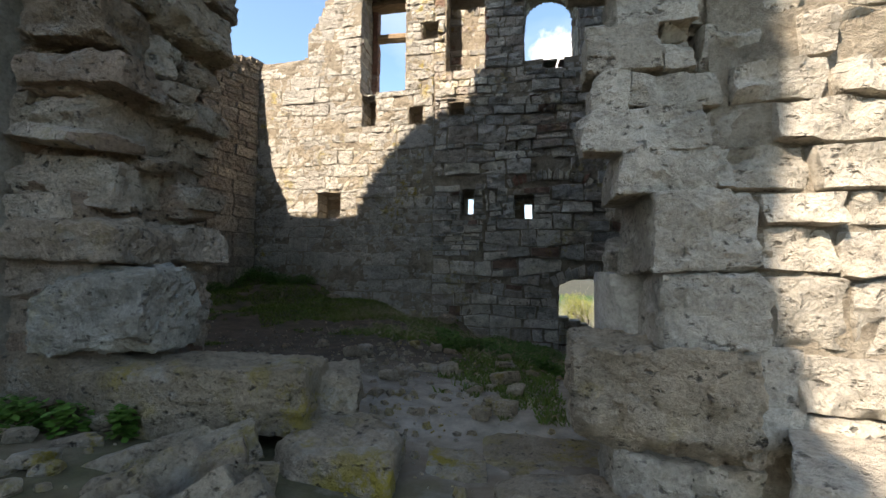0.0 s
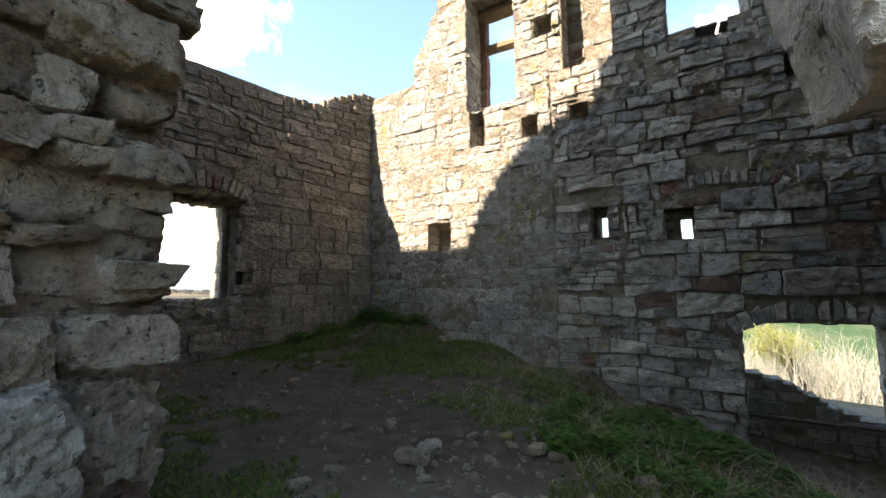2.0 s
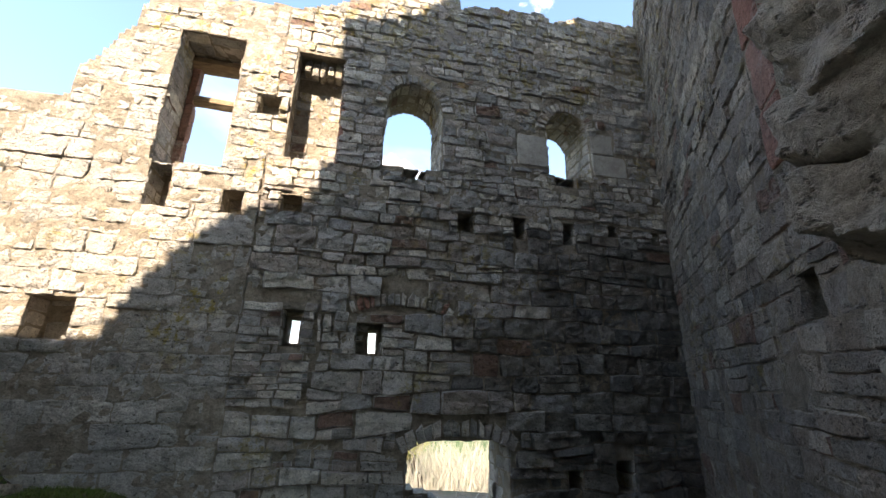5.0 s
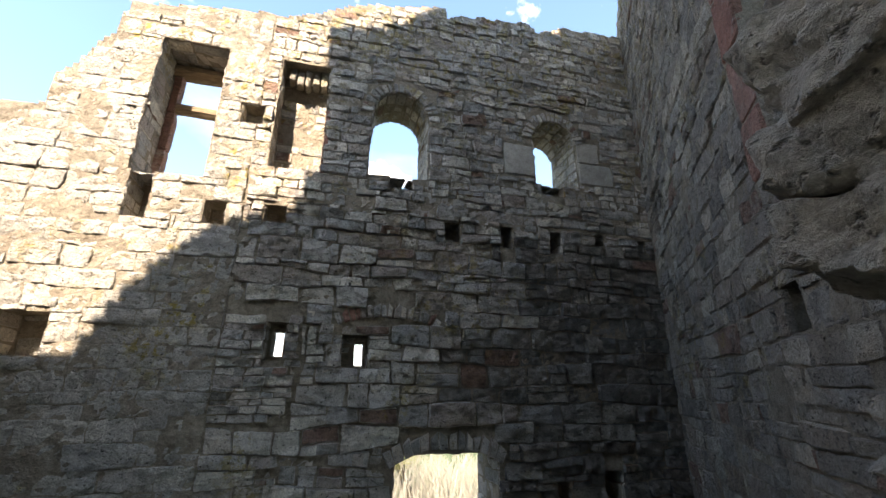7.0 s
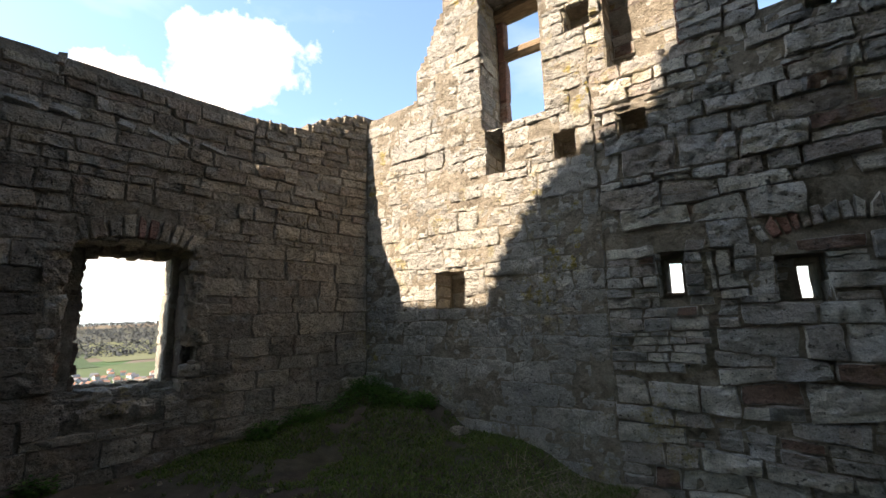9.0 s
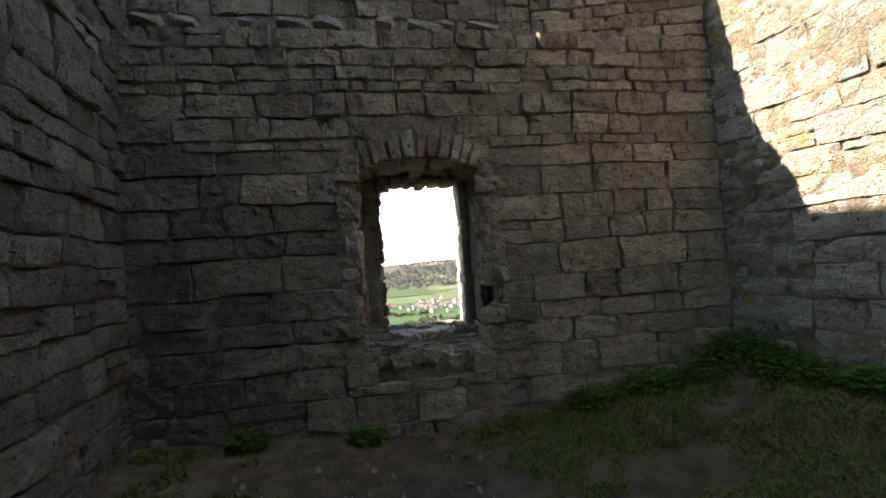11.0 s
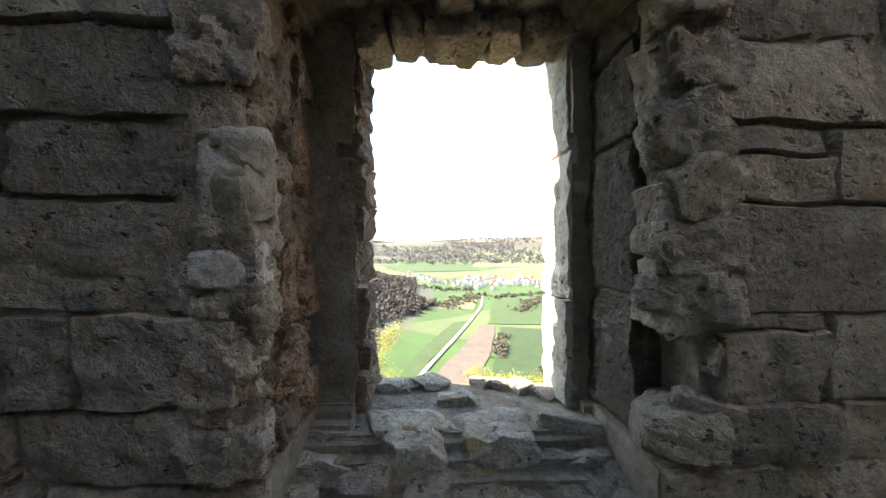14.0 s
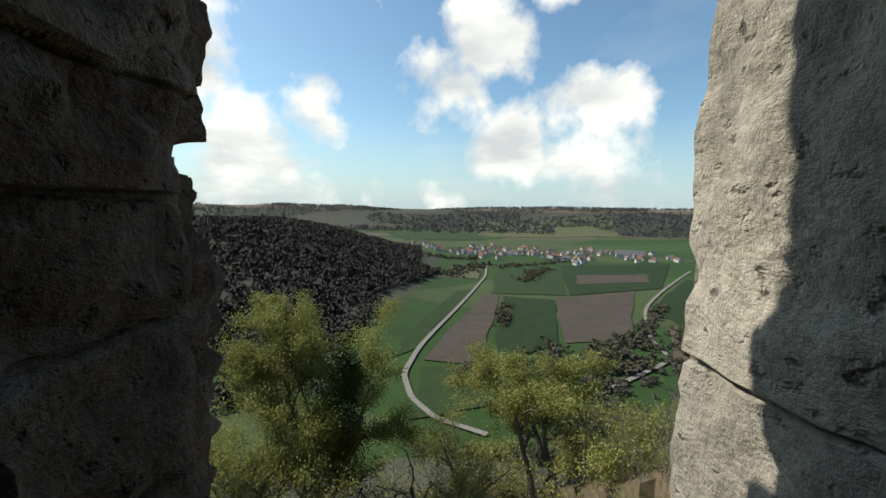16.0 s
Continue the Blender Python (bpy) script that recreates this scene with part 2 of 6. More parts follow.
def mortar_look():
    n = Nodes("mortar", 0.95)
    a = n.noise(6.0, 8, 0.7)
    c = n.ramp(a, (0.3, (0.19, 0.158, 0.12)), (0.48, (0.34, 0.295, 0.23)), (0.72, (0.47, 0.415, 0.335)))
    c = n.mix(0.6, c, n.ramp(n.noise(1.7, 5, 0.6), (0.3, 0.7), (0.7, 1.2)), "MULTIPLY")
    c = n.mix(0.5, c, n.ramp(n.noise(22.0, 6, 0.7), (0.3, 0.55), (0.5, 1.0), (0.75, 1.3)), "MULTIPLY")
    g = n.noise(60.0, 5, 0.75)
    c = n.mix(0.6, c, n.ramp(g, (0.3, 0.55), (0.55, 1.0), (0.8, 1.25)), "MULTIPLY")
    return n.done(c, n.math("ADD", a, n.math("ADD", n.math("MULTIPLY", g, 0.25), n.noise(17.0, 7, 0.75))), 1.0, 0.08)


m_mortar = mortar_look()


# ---- builders ----
def mesh_ob(name, verts, faces, mat, parent=None, smooth=True, sharp=38):
    me = bpy.data.meshes.new(name)
    me.from_pydata(verts, [], faces)
    me.materials.append(mat)
    if smooth:
        me.polygons.foreach_set("use_smooth", [True] * len(me.polygons))
        me.set_sharp_from_angle(angle=radians(sharp))
    me.update()
    ob = new(name, me)
    ob.parent = parent
    return ob


def centred(name, verts, faces, mat, parent=None, smooth=True, sharp=38):
    """The same, with the object's origin in the middle of its points."""
    c = sum((Vector(v) for v in verts), Vector()) / len(verts)
    ob = mesh_ob(name, [tuple(Vector(v) - c) for v in verts], faces, mat, parent, smooth, sharp)
    ob.location = c
    return ob


class Plane:
    """A flat working face: u along it, v up it, w out of it."""

    def __init__(self, o, u, n, v=(0, 0, 1)):
        self.o, self.u, self.v, self.n = Vector(o), Vector(u).normalized(), Vector(v).normalized(), Vector(n).normalized()

    def p(self, u, v, w=0.0):
        q = self.o + self.u * u + self.v * v + self.n * w
        return (q.x, q.y, q.z)

    def jamb(self, u, faces_plus):
        """The side of an opening at u: its u runs into the wall."""
        return Plane(self.p(u, 0), -self.n, self.u if faces_plus else -self.u, self.v)

    def sill(self, v, up=True):
        return Plane(self.p(0, v), self.u, self.v if up else -self.v, -self.n)


def core(name, pl, us, vs, depth, thick, mat, rough=0.012, smear=0.0):
    """The wall's heart: a sheet of cells, each as deep as depth(u, v) says (None: open right through)."""
    verts, faces = [], []
    us, vs = sorted(set(round(a, 4) for a in us)), sorted(set(round(a, 4) for a in vs))
    d = {}
    for i in range(len(us) - 1):
        for j in range(len(vs) - 1):
            d[i, j] = depth((us[i] + us[i + 1]) / 2, (vs[j] + vs[j + 1]) / 2)

    def quad(*pts):
        k = len(verts)
        for u, v, w in pts:
            q = Vector(pl.p(u, v, w))
            q += noise.noise_vector(q * 5.0) * rough
            if smear and w > -0.12:
                # mortar pressed over the stones here, washed out of the joints there
                q += pl.n * smear * (1.1 * noise.noise((u * 1.7, v * 2.2, 3)) + 0.8 * noise.noise((u * 6.5, v * 8, 9)))
            verts.append(tuple(q))
        faces.append((k, k + 1, k + 2, k + 3))

    for (i, j), a in d.items():
        u0, u1, v0, v1 = us[i], us[i + 1], vs[j], vs[j + 1]
        if a is None:
            continue
        quad((u0, v0, -a), (u1, v0, -a), (u1, v1, -a), (u0, v1, -a))
        quad((u1, v0, -thick), (u0, v0, -thick), (u0, v1, -thick), (u1, v1, -thick))
        for di, dj, e in ((1, 0, ((u1, v0), (u1, v1))), (-1, 0, ((u0, v1), (u0, v0))), (0, 1, ((u1, v1), (u0, v1))), (0, -1, ((u0, v0), (u1, v0)))):
            b = d.get((i + di, j + dj))
            b = thick if b is None else b
            if b > a + 1e-4:
                (ua, va), (ub, vb) = e
                quad((ua, va, -a), (ua, va, -b), (ub, vb, -b), (ub, vb, -a))
    return mesh_ob(name, verts, faces, mat, None, False)


def lay(rng, u0, u1, v0, v1, h, l, solid, cuts=(), wob=0.02, halves=0.0):
    """Courses of stones over a stretch of wall: their four corners, left out where solid() is not."""
    out, v, k, seed = [], v0, 0, rng.uniform(0, 50)

    def edge(u, k, v):
        return v + wob * noise.noise((u * 0.9, k * 7.3, seed))

    while v < v1 - 0.03:
        top = min(v + rng.uniform(*h), v1)
        if v1 - top < 0.06:
            top = v1
        near = [c for c in cuts if v + 0.04 < c[2] < top - 0.04]
        marks = sorted({u0, u1, *[min(max(e, u0), u1) for c in near for e in c[:2]]})
        for a, b in zip(marks, marks[1:]):
            m = (a + b) / 2
            levels = [v, *sorted(c[2] for c in near if c[0] <= m <= c[1]), top]
            bands = [(p, q) for p, q in zip(levels, levels[1:]) if q - p > 0.03]
            for va, vb in bands:
                free, u = None, a
                runs = []
                while u <= b + 1e-6:
                    uu = min(max(u, a + 0.004), b - 0.004)
                    ok = all(solid(uu, va + f * (vb - va)) for f in (0.12, 0.5, 0.88))
                    if ok and free is None:
                        free = u
                    if not ok and free is not None:
                        runs.append((free, u - 0.01))
                        free = None
                    u += 0.02
                if free is not None:
                    runs.append((free, b))
                for ra, rb in runs:
                    x = ra
                    while rb - x > 0.05:
                        w = rng.uniform(*l) * (0.75 + 0.5 * (vb - va) / max(h[1], 0.01))
                        if rb - x - w < l[0] * 0.7:
                            w = rb - x
                        s0, s1 = rng.uniform(-0.012, 0.012), rng.uniform(-0.012, 0.012)
                        s0 *= x > ra
                        s1 *= x + w < rb
                        ya, yb = (edge, edge) if len(bands) == 1 else ((lambda u, k, v: v),) * 2
                        q = [(x + s0, ya(x, k, va)), (x + w + s1, ya(x + w, k, va)), (x + w - s1, yb(x + w, k + 1, vb)), (x - s0, yb(x, k + 1, vb))]
                        if rng.random() < halves and vb - va > 0.16 and len(bands) == 1:
                            f = rng.uniform(0.38, 0.62)
                            ml = (q[0][0], q[0][1] + f * (q[3][1] - q[0][1]))
                            mr = (q[1][0], q[1][1] + f * (q[2][1] - q[1][1]))
                            out += [[q[0], q[1], mr, ml], [ml, mr, q[2], q[3]]]
                        else:
                            out.append(q)
                        x += w
        v, k = top, k + 1
    return out


def wander(u, v, pl):
    """Joints that stray from the straight, alike for the stones on both sides of them."""
    s = pl.o.x * 3.7 + pl.o.y * 1.3
    a, b = noise.noise_vector((u * 2.6, v * 2.6, s)), noise.noise_vector((u * 9.5, v * 9.5, s + 5))
    return u + 0.026 * a.x + 0.014 * b.x, v + 0.016 * a.y + 0.011 * b.y


def block(rng, pl, q, w=0.0, cell=0.038, joint=0.003, bulge=0.006, rough=0.02, tilt=0.008, deep=0.06, grid=14, edge=1.0):
    """One rough stone over the quad q: a hewn face, worn edges, sides that run back into the mortar."""
    wid = (Vector(q[1]) - Vector(q[0])).length
    hei = (Vector(q[3]) - Vector(q[0])).length
    slip = min(0.012, 0.12 * hei)
    q = [(a + rng.uniform(-slip, slip), c + rng.uniform(-slip, slip) * 0.5) for a, c in q]
    nx, ny = min(max(round(wid / cell), 3), grid), min(max(round(hei / cell), 3), grid)
    tu, tv = rng.uniform(-tilt, tilt), rng.uniform(-tilt, tilt)
    jx, jy = 2.6 * joint / max(wid, 0.02), joint / max(hei, 0.02)
    seed = Vector((rng.uniform(0, 90), rng.uniform(0, 90), rng.uniform(0, 90)))
    worn = rng.uniform(0.5, 1.5)
    cu, cv = sum(p[0] for p in q) / 4, sum(p[1] for p in q) / 4
    nick = [rng.uniform(0, 0.05) if rng.random() < 0.5 else 0.0 for _ in range(4)]
    verts, faces = [], []
    for j in range(ny + 1):
        for i in range(nx + 1):
            s, t = i / nx, j / ny
            edge_s, edge_t = i in (0, nx), j in (0, ny)
            # the ring next to the rim lies close to it
            s2 = jx + (1 - 2 * jx) * (0.3 / nx if i == 1 else 1 - 0.3 / nx if i == nx - 1 else s)
            t2 = jy + (1 - 2 * jy) * (0.3 / ny if j == 1 else 1 - 0.3 / ny if j == ny - 1 else t)
            u = (q[0][0] * (1 - s2) + q[1][0] * s2) * (1 - t2) + (q[3][0] * (1 - s2) + q[2][0] * s2) * t2
            v = (q[0][1] * (1 - s2) + q[1][1] * s2) * (1 - t2) + (q[3][1] * (1 - s2) + q[2][1] * s2) * t2
            # one or two corners are broken off, edges wander
            a4, b4 = (2 * s2 - 1) ** 4, (2 * t2 - 1) ** 4
            pull = (0.05 * worn + nick[(s > 0.5) + 2 * (t > 0.5)] * 4) * a4 * b4 * min(1.0, 0.1 / max(hei, 0.05))
            u, v = u + (cu - u) * pull * hei / max(wid, 0.02), v + (cv - v) * pull
            u, v = wander(u, v, pl)
            p = Vector((u, v, 0))
            rim_f = max(a4, b4)
            u += 0.005 * rim_f * noise.noise(p * 12 + seed * 2)
            v += 0.005 * rim_f * noise.noise(p * 12 - seed)
            f = (1 - (2 * s - 1) ** 6) * (1 - (2 * t - 1) ** 6)
            n1 = noise.noise(p * 7 + seed)
            n2 = noise.noise(p * 19 + seed)
            n3 = noise.noise((u * 24 + seed.x, v * 32, seed.y))
            chip = max(0.0, noise.noise((u * 9 - seed.x, v * 13 - seed.y, 4)) - 0.22)
            ww = w + bulge * f + tu * (2 * s - 1) + tv * (2 * t - 1) + rough * (0.7 * n1 + 0.8 * n2 + 0.4 * n3 - 2.0 * chip)
            if edge_s or edge_t:
                ww -= edge * 0.009 * worn + 0.012 * abs(n2) + 0.008 * (edge_s and edge_t)
            verts.append(pl.p(u, v, ww))
    row = nx + 1
    for j in range(ny):
        for i in range(nx):
            a = j * row + i
            faces.append((a, a + 1, a + row + 1, a + row))
    rim = [i for i in range(row)] + [j * row + nx for j in range(1, ny + 1)] + [ny * row + i for i in range(nx - 1, -1, -1)] + [j * row for j in range(ny - 1, 0, -1)]
    k = len(verts)
    n = pl.n
    for i in rim:
        x = Vector(verts[i]) - n * (deep + ((Vector(verts[i]) - pl.o).dot(n)))
        verts.append(tuple(x))
    m = len(rim)
    for i in range(m):
        faces.append((rim[(i + 1) % m], rim[i], k + i, k + (i + 1) % m))
    return verts, faces


def set_stones(parent, pl, quads, mat, rng, near=None, most=300, spread=0.012, name="stone", rest="masonry", **kw):
    """Lays stones on a wall: those where near(u, v) holds as pieces of their own, the others as one joined part."""
    verts, faces, made = [], [], 0
    for q in quads:
        cu, cv = sum(p[0] for p in q) / 4, sum(p[1] for p in q) / 4
        vv, ff = block(rng, pl, q, rng.gauss(0, spread), **kw)
        if near and made < most and near(cu, cv):
            centred(name, vv, ff, mat, parent)
            made += 1
        else:
            k = len(verts)
            verts += vv
            faces += [tuple(a + k for a in f) for f in ff]
    if verts:
        tagged(mesh_ob(rest, verts, faces, mat, parent), kind="stuff")


def ring(c, r0, r1, a0, a1, count, rng):
    """The wedge stones of an arch, as quads round the centre c; angles in degrees from straight up."""
    out, a = [], a0
    w = [rng.uniform(0.75, 1.25) for _ in range(count)]
    for k in range(count):
        b = a + (a1 - a0) * w[k] / sum(w)
        pt = lambda r, g: (c[0] + r * math.sin(radians(g)), c[1] + r * math.cos(radians(g)))
        out.append([pt(r0, a), pt(r0, b), pt(r1 * rng.uniform(0.97, 1.03), b), pt(r1 * rng.uniform(0.97, 1.03), a)])
        a = b
    return out


def rock(rng, at, size, turn=0.0, lean=0.0, n=12, power=14.0, cuts=6, rough=0.05, crook=0.0, shallow=0.0):
    """A broken block of stone: a box with worn corners, a few split faces and a hewn skin."""
    verts, faces, index = [], [], {}
    seed = Vector((rng.uniform(0, 99), rng.uniform(0, 99), rng.uniform(0, 99)))
    planes = []
    for _ in range(cuts):
        d = Vector((rng.uniform(-1, 1), rng.uniform(-1, 1), rng.uniform(-1, 1))).normalized()
        reach = abs(d.x) + abs(d.y) + abs(d.z)
        planes.append((d, reach * (rng.uniform(0.6, 0.82) + shallow)))
    m = pose(*at, 0, 0, turn) @ pose(0, 0, 0, lean * 0.6, lean, 0)
    s = Vector(size) / 2
    lim = min(min(size), 0.3)
    bent = {c: Vector((rng.uniform(-1, 1), rng.uniform(-1, 1), rng.uniform(-1, 1))) * crook for c in itertools.product((-1, 1), repeat=3)}

    def vert(a, b, c):
        key = (a, b, c)
        if key not in index:
            p = Vector((a / n * 2 - 1, b / n * 2 - 1, c / n * 2 - 1))
            r = (abs(p.x) ** power + abs(p.y) ** power + abs(p.z) ** power) ** (1 / power)
            p = p / r * max(abs(p.x), abs(p.y), abs(p.z))
            for d, e in planes:
                over = p.dot(d) - e
                if over > 0:
                    p = p - d * over
            if crook:
                p = p + sum((o * (1 + p.x * c[0]) * (1 + p.y * c[1]) * (1 + p.z * c[2]) / 8 for c, o in bent.items()), Vector())
            q = Vector((p.x * s.x, p.y * s.y, p.z * s.z))
            out = p.normalized()
            n1, n2, n3 = noise.noise(q * 5 + seed), noise.noise(q * 14 + seed), noise.noise(q * 34 + seed)
            chip = max(0.0, noise.noise(q * 8 - seed) - 0.2)
            q += out * lim * rough * (n1 * (0.6 if crook else 1.5) + n2 * 1.1 + n3 * 1.0 - 4.5 * chip)
            if crook:
                # split scars
                q -= out * lim * 0.05 * max(0.0, noise.ridged_multi_fractal(q * 3 + seed, 0.9, 2.1, 2, 1.0, 2.0) - 1.2)
            # thin bedding layers
            q += Vector((out.x, out.y, 0)) * lim * rough * (0.3 if crook else 0.9) * noise.noise((q.x * 1.5, q.y * 1.5, q.z * 24 + seed.x))
            index[key] = len(verts)
            verts.append(tuple(m @ q))
        return index[key]

    for i in range(n):
        for j in range(n):
            for k, flip in ((0, True), (n, False)):
                for f in (((i, j, k), (i + 1, j, k), (i + 1, j + 1, k), (i, j + 1, k)),
                          ((j, k, i), (j, k, i + 1), (j + 1, k, i + 1), (j + 1, k, i)),
                          ((k, i, j), (k, i + 1, j), (k, i + 1, j + 1), (k, i, j + 1))):
                    ids = [vert(*p) for p in f]
                    if len(set(ids)) > 2:
                        faces.append(tuple(reversed(ids)) if flip else tuple(ids))
    return verts, faces


def steps(a, b, step):
    k = max(1, round((b - a) / step))
    return [a + (b - a) * i / k for i in range(k + 1)]


def between(pts, u):
    """A broken line's height at u."""
    for (a, p), (b, q) in zip(pts, pts[1:]):
        if a <= u <= b:
            return p + (q - p) * (u - a) / (b - a) if b > a else q
    return pts[0][1] if u < pts[0][0] else pts[-1][1]


# ---- the great wall with the windows ----
yes = lambda u, v: True
rng = random.Random(7)
GREAT_Y = 8.4
great = Plane((0, GREAT_Y, 0), (1, 0, 0), (0, -1, 0))
GREAT_TOP = [(-5.9, 6.15), (-4.8, 6.25), (-3.76, 6.33), (-3.74, 6.82), (-3.55, 7.1), (-3.38, 7.5), (-3.22, 7.65), (-3.2, 8.25), (-2.8, 8.3), (-2.2, 8.45),
             (-0.96, 8.6), (0.05, 9.15), (1.6, 9.55), (1.65, 9.28), (1.95, 9.45), (3.3, 9.65), (3.45, 9.45), (4.1, 9.75), (6.3, 9.95)]
# through openings: u0, u1, v0, v1, round arch on top
THROUGH = [(-2.66, -1.77, 5.54, 7.72, False), (0.41, 1.33, 5.93, 7.48, True), (3.2, 4.02, 6.15, 7.44, True), (0.98, 2.36, -1.0, 2.06, False),
           (-0.68, -0.52, 3.24, 3.6, False), (0.42, 0.56, 3.14, 3.47, False), (0.74, 1.1, 5.74, 6.0, False), (3.3, 3.7, 5.95, 6.3, False)]
# niches: u0, u1, v0, v1, depth
NICHES = [(-3.48, -3.01, 3.16, 3.65, 0.42), (-0.71, -0.46, 3.17, 3.65, 0.35), (0.23, 0.58, 3.1, 3.52, 0.35), (-2.62, -2.34, 4.88, 5.56, 0.5),
          (-1.46, -1.15, 6.48, 6.82, 0.32), (-1.0, -0.28, 5.81, 7.72, 0.42), (-1.69, -1.42, 4.88, 5.22, 0.35), (-0.95, -0.66, 4.96, 5.25, 0.35),
          (1.61, 1.87, 4.97, 5.27, 0.4), (2.52, 2.74, 4.94, 5.3, 0.4), (3.39, 3.59, 4.93, 5.3, 0.4), (4.22, 4.39, 5.12, 5.34, 0.35), (5.03, 5.21, 5.08, 5.3, 0.35),
          (3.2, 3.41, 1.42, 1.67, 0.5), (3.95, 4.23, 1.38, 1.78, 0.5)]


# smooth dressed blocks beside the small arched window; flat relieving arches: centre, radii, half angle
DRESSED = [(2.64, 3.2, 6.25, 6.86), (4.03, 4.72, 6.25, 6.68), (4.03, 4.5, 6.68, 7.1)]
RELIEF = [((0.85, 2.0), 1.78, 1.95, 23), ((1.67, 0.55), 1.56, 1.76, 29)]


def in_through(u, v):
    for a, b, c, d, arch in THROUGH:
        if a < u < b and c < v < d:
            if not arch:
                return True
            r = (b - a) / 2
            if v < d - r or math.hypot(u - (a + b) / 2, v - (d - r)) < r:
                return True
    return False


def great_depth(u, v):
    if v > between(GREAT_TOP, u):
        return None
    if in_through(u, v):
        return None
    for a, b, c, d, deep in NICHES:
        if a < u < b and c < v < d:
            return deep
    return 0.006 if u < -1.22 + 0.1 * noise.noise((v * 3, 1, 1)) else 0.034 if v < 5.2 else 0.016


def great_solid(u, v):
    if v > between(GREAT_TOP, u) + 0.03 * noise.noise((u * 6, 3, 1)) or in_through(u, v):
        return False
    for a, b, c, d, deep in NICHES:
        if a < u < b and c < v < d:
            return False
    for a, b, c, d in DRESSED:
        if a < u < b and c < v < d:
            return False
    for c, r0, r1, g in RELIEF:
        if r0 < math.hypot(u - c[0], v - c[1]) < r1 and v > c[1] and abs(math.degrees(math.atan2(u - c[0], v - c[1]))) < g:
            return False
    for a, b, c, d, arch in THROUGH:
        if arch and v > d - (b - a) / 2 and math.hypot(u - (a + b) / 2, v - (d - (b - a) / 2)) < (b - a) / 2 + 0.2:
            return False
    return True


GREAT_T = 0.85
edges_u = [e for o in THROUGH + NICHES for e in o[:2]] + steps(-5.9, 6.3, 0.065) + steps(0.41, 1.33, 0.03) + steps(3.2, 4.02, 0.03)
edges_v = [e for o in THROUGH + NICHES for e in o[2:4] if e > 0] + steps(-1.2, 10.0, 0.06) + steps(7.0, 7.48, 0.025)
wall_great = core("wall_north", great, edges_u, edges_v, great_depth, GREAT_T, m_mortar, 0.008, 0.024)
tagged(wall_great, "tall ruined castle wall of grey coursed limestone with window openings", "wall", kind="structure")
cuts = [(o[0] - 0.3, o[1] + 0.3, v) for o in THROUGH + NICHES for v in o[2:4] if v > 0 and not (len(o) == 5 and o[4] is True and v == o[3])]
thin_zone = lambda u, v: -1.22 < u < -0.3 + 0.15 * noise.noise((v * 4, 2, 2)) and 2.45 < v < 3.75
quads_a = lay(rng, -4.8, -1.22, 0.2, 8.7, (0.16, 0.3), (0.24, 0.62), great_solid, cuts, 0.06, 0.1)
quads_b = lay(rng, -1.22, 5.4, -0.2, 5.35, (0.14, 0.27), (0.17, 0.56), lambda u, v: great_solid(u, v) and not thin_zone(u, v), cuts, 0.11, 0.16)
quads_thin = lay(rng, -1.22, -0.1, 2.45, 3.75, (0.07, 0.13), (0.12, 0.36), lambda u, v: great_solid(u, v) and thin_zone(u, v), cuts, 0.04, 0.0)
quads_c = lay(rng, -1.22, 5.4, 5.35, 10.0, (0.1, 0.2), (0.15, 0.44), great_solid, cuts, 0.08, 0.08)
# stones towards the slanting wall are darker, with an uneven edge
blackish = lambda q: q[0][0] > 1.9 + 1.6 * noise.noise((q[0][1] * 1.1, q[0][0] * 0.9, 5)) + 0.35 * max(0.0, q[0][1] - 3.0) + rng.uniform(-0.5, 0.5) and q[0][1] < 5.0
dark_b = [q for q in quads_b if blackish(q)]
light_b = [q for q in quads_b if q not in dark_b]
set_stones(wall_great, great, quads_a, m_cream, rng, lambda u, v: v < 4.4, 300, 0.006, cell=0.036, rough=0.024, tilt=0.008, bulge=0.004, edge=0.6, joint=0.0015)
set_stones(wall_great, great, light_b, m_wall, rng, lambda u, v: v < 4.2 and u < 2.6, 240, 0.017, cell=0.034, rough=0.036, tilt=0.016, bulge=0.014, edge=2.0, joint=0.004)
set_stones(wall_great, great, dark_b, m_blackish, rng, lambda u, v: v < 3.6 and u < 3.4, 120, 0.017, cell=0.036, rough=0.036, tilt=0.016, bulge=0.014, edge=2.0, joint=0.004)
set_stones(wall_great, great, quads_thin, m_wall, rng, yes, 120, 0.02, cell=0.03, rough=0.03, tilt=0.012, bulge=0.012, edge=2.0, joint=0.003)
set_stones(wall_great, great, quads_c, m_wall, rng, None, 0, 0.011, cell=0.036, rough=0.03, bulge=0.009, edge=1.1)
for a, b, c, d, arch in THROUGH:
    if arch:
        r = (b - a) / 2
        set_stones(wall_great, great, ring(((a + b) / 2, d - r), r, r + 0.19, -90, 90, 17, rng), m_wall, rng, lambda u, v: True, 40, 0.006, name="arch_stone", cell=0.06)
for a, b, c, d in DRESSED:
    set_stones(wall_great, great, [[(a, c), (b, c), (b, d), (a, d)]], m_ashlar, rng, yes, 5, 0.002, name="dressed_stone", cell=0.06, rough=0.003, tilt=0.003)
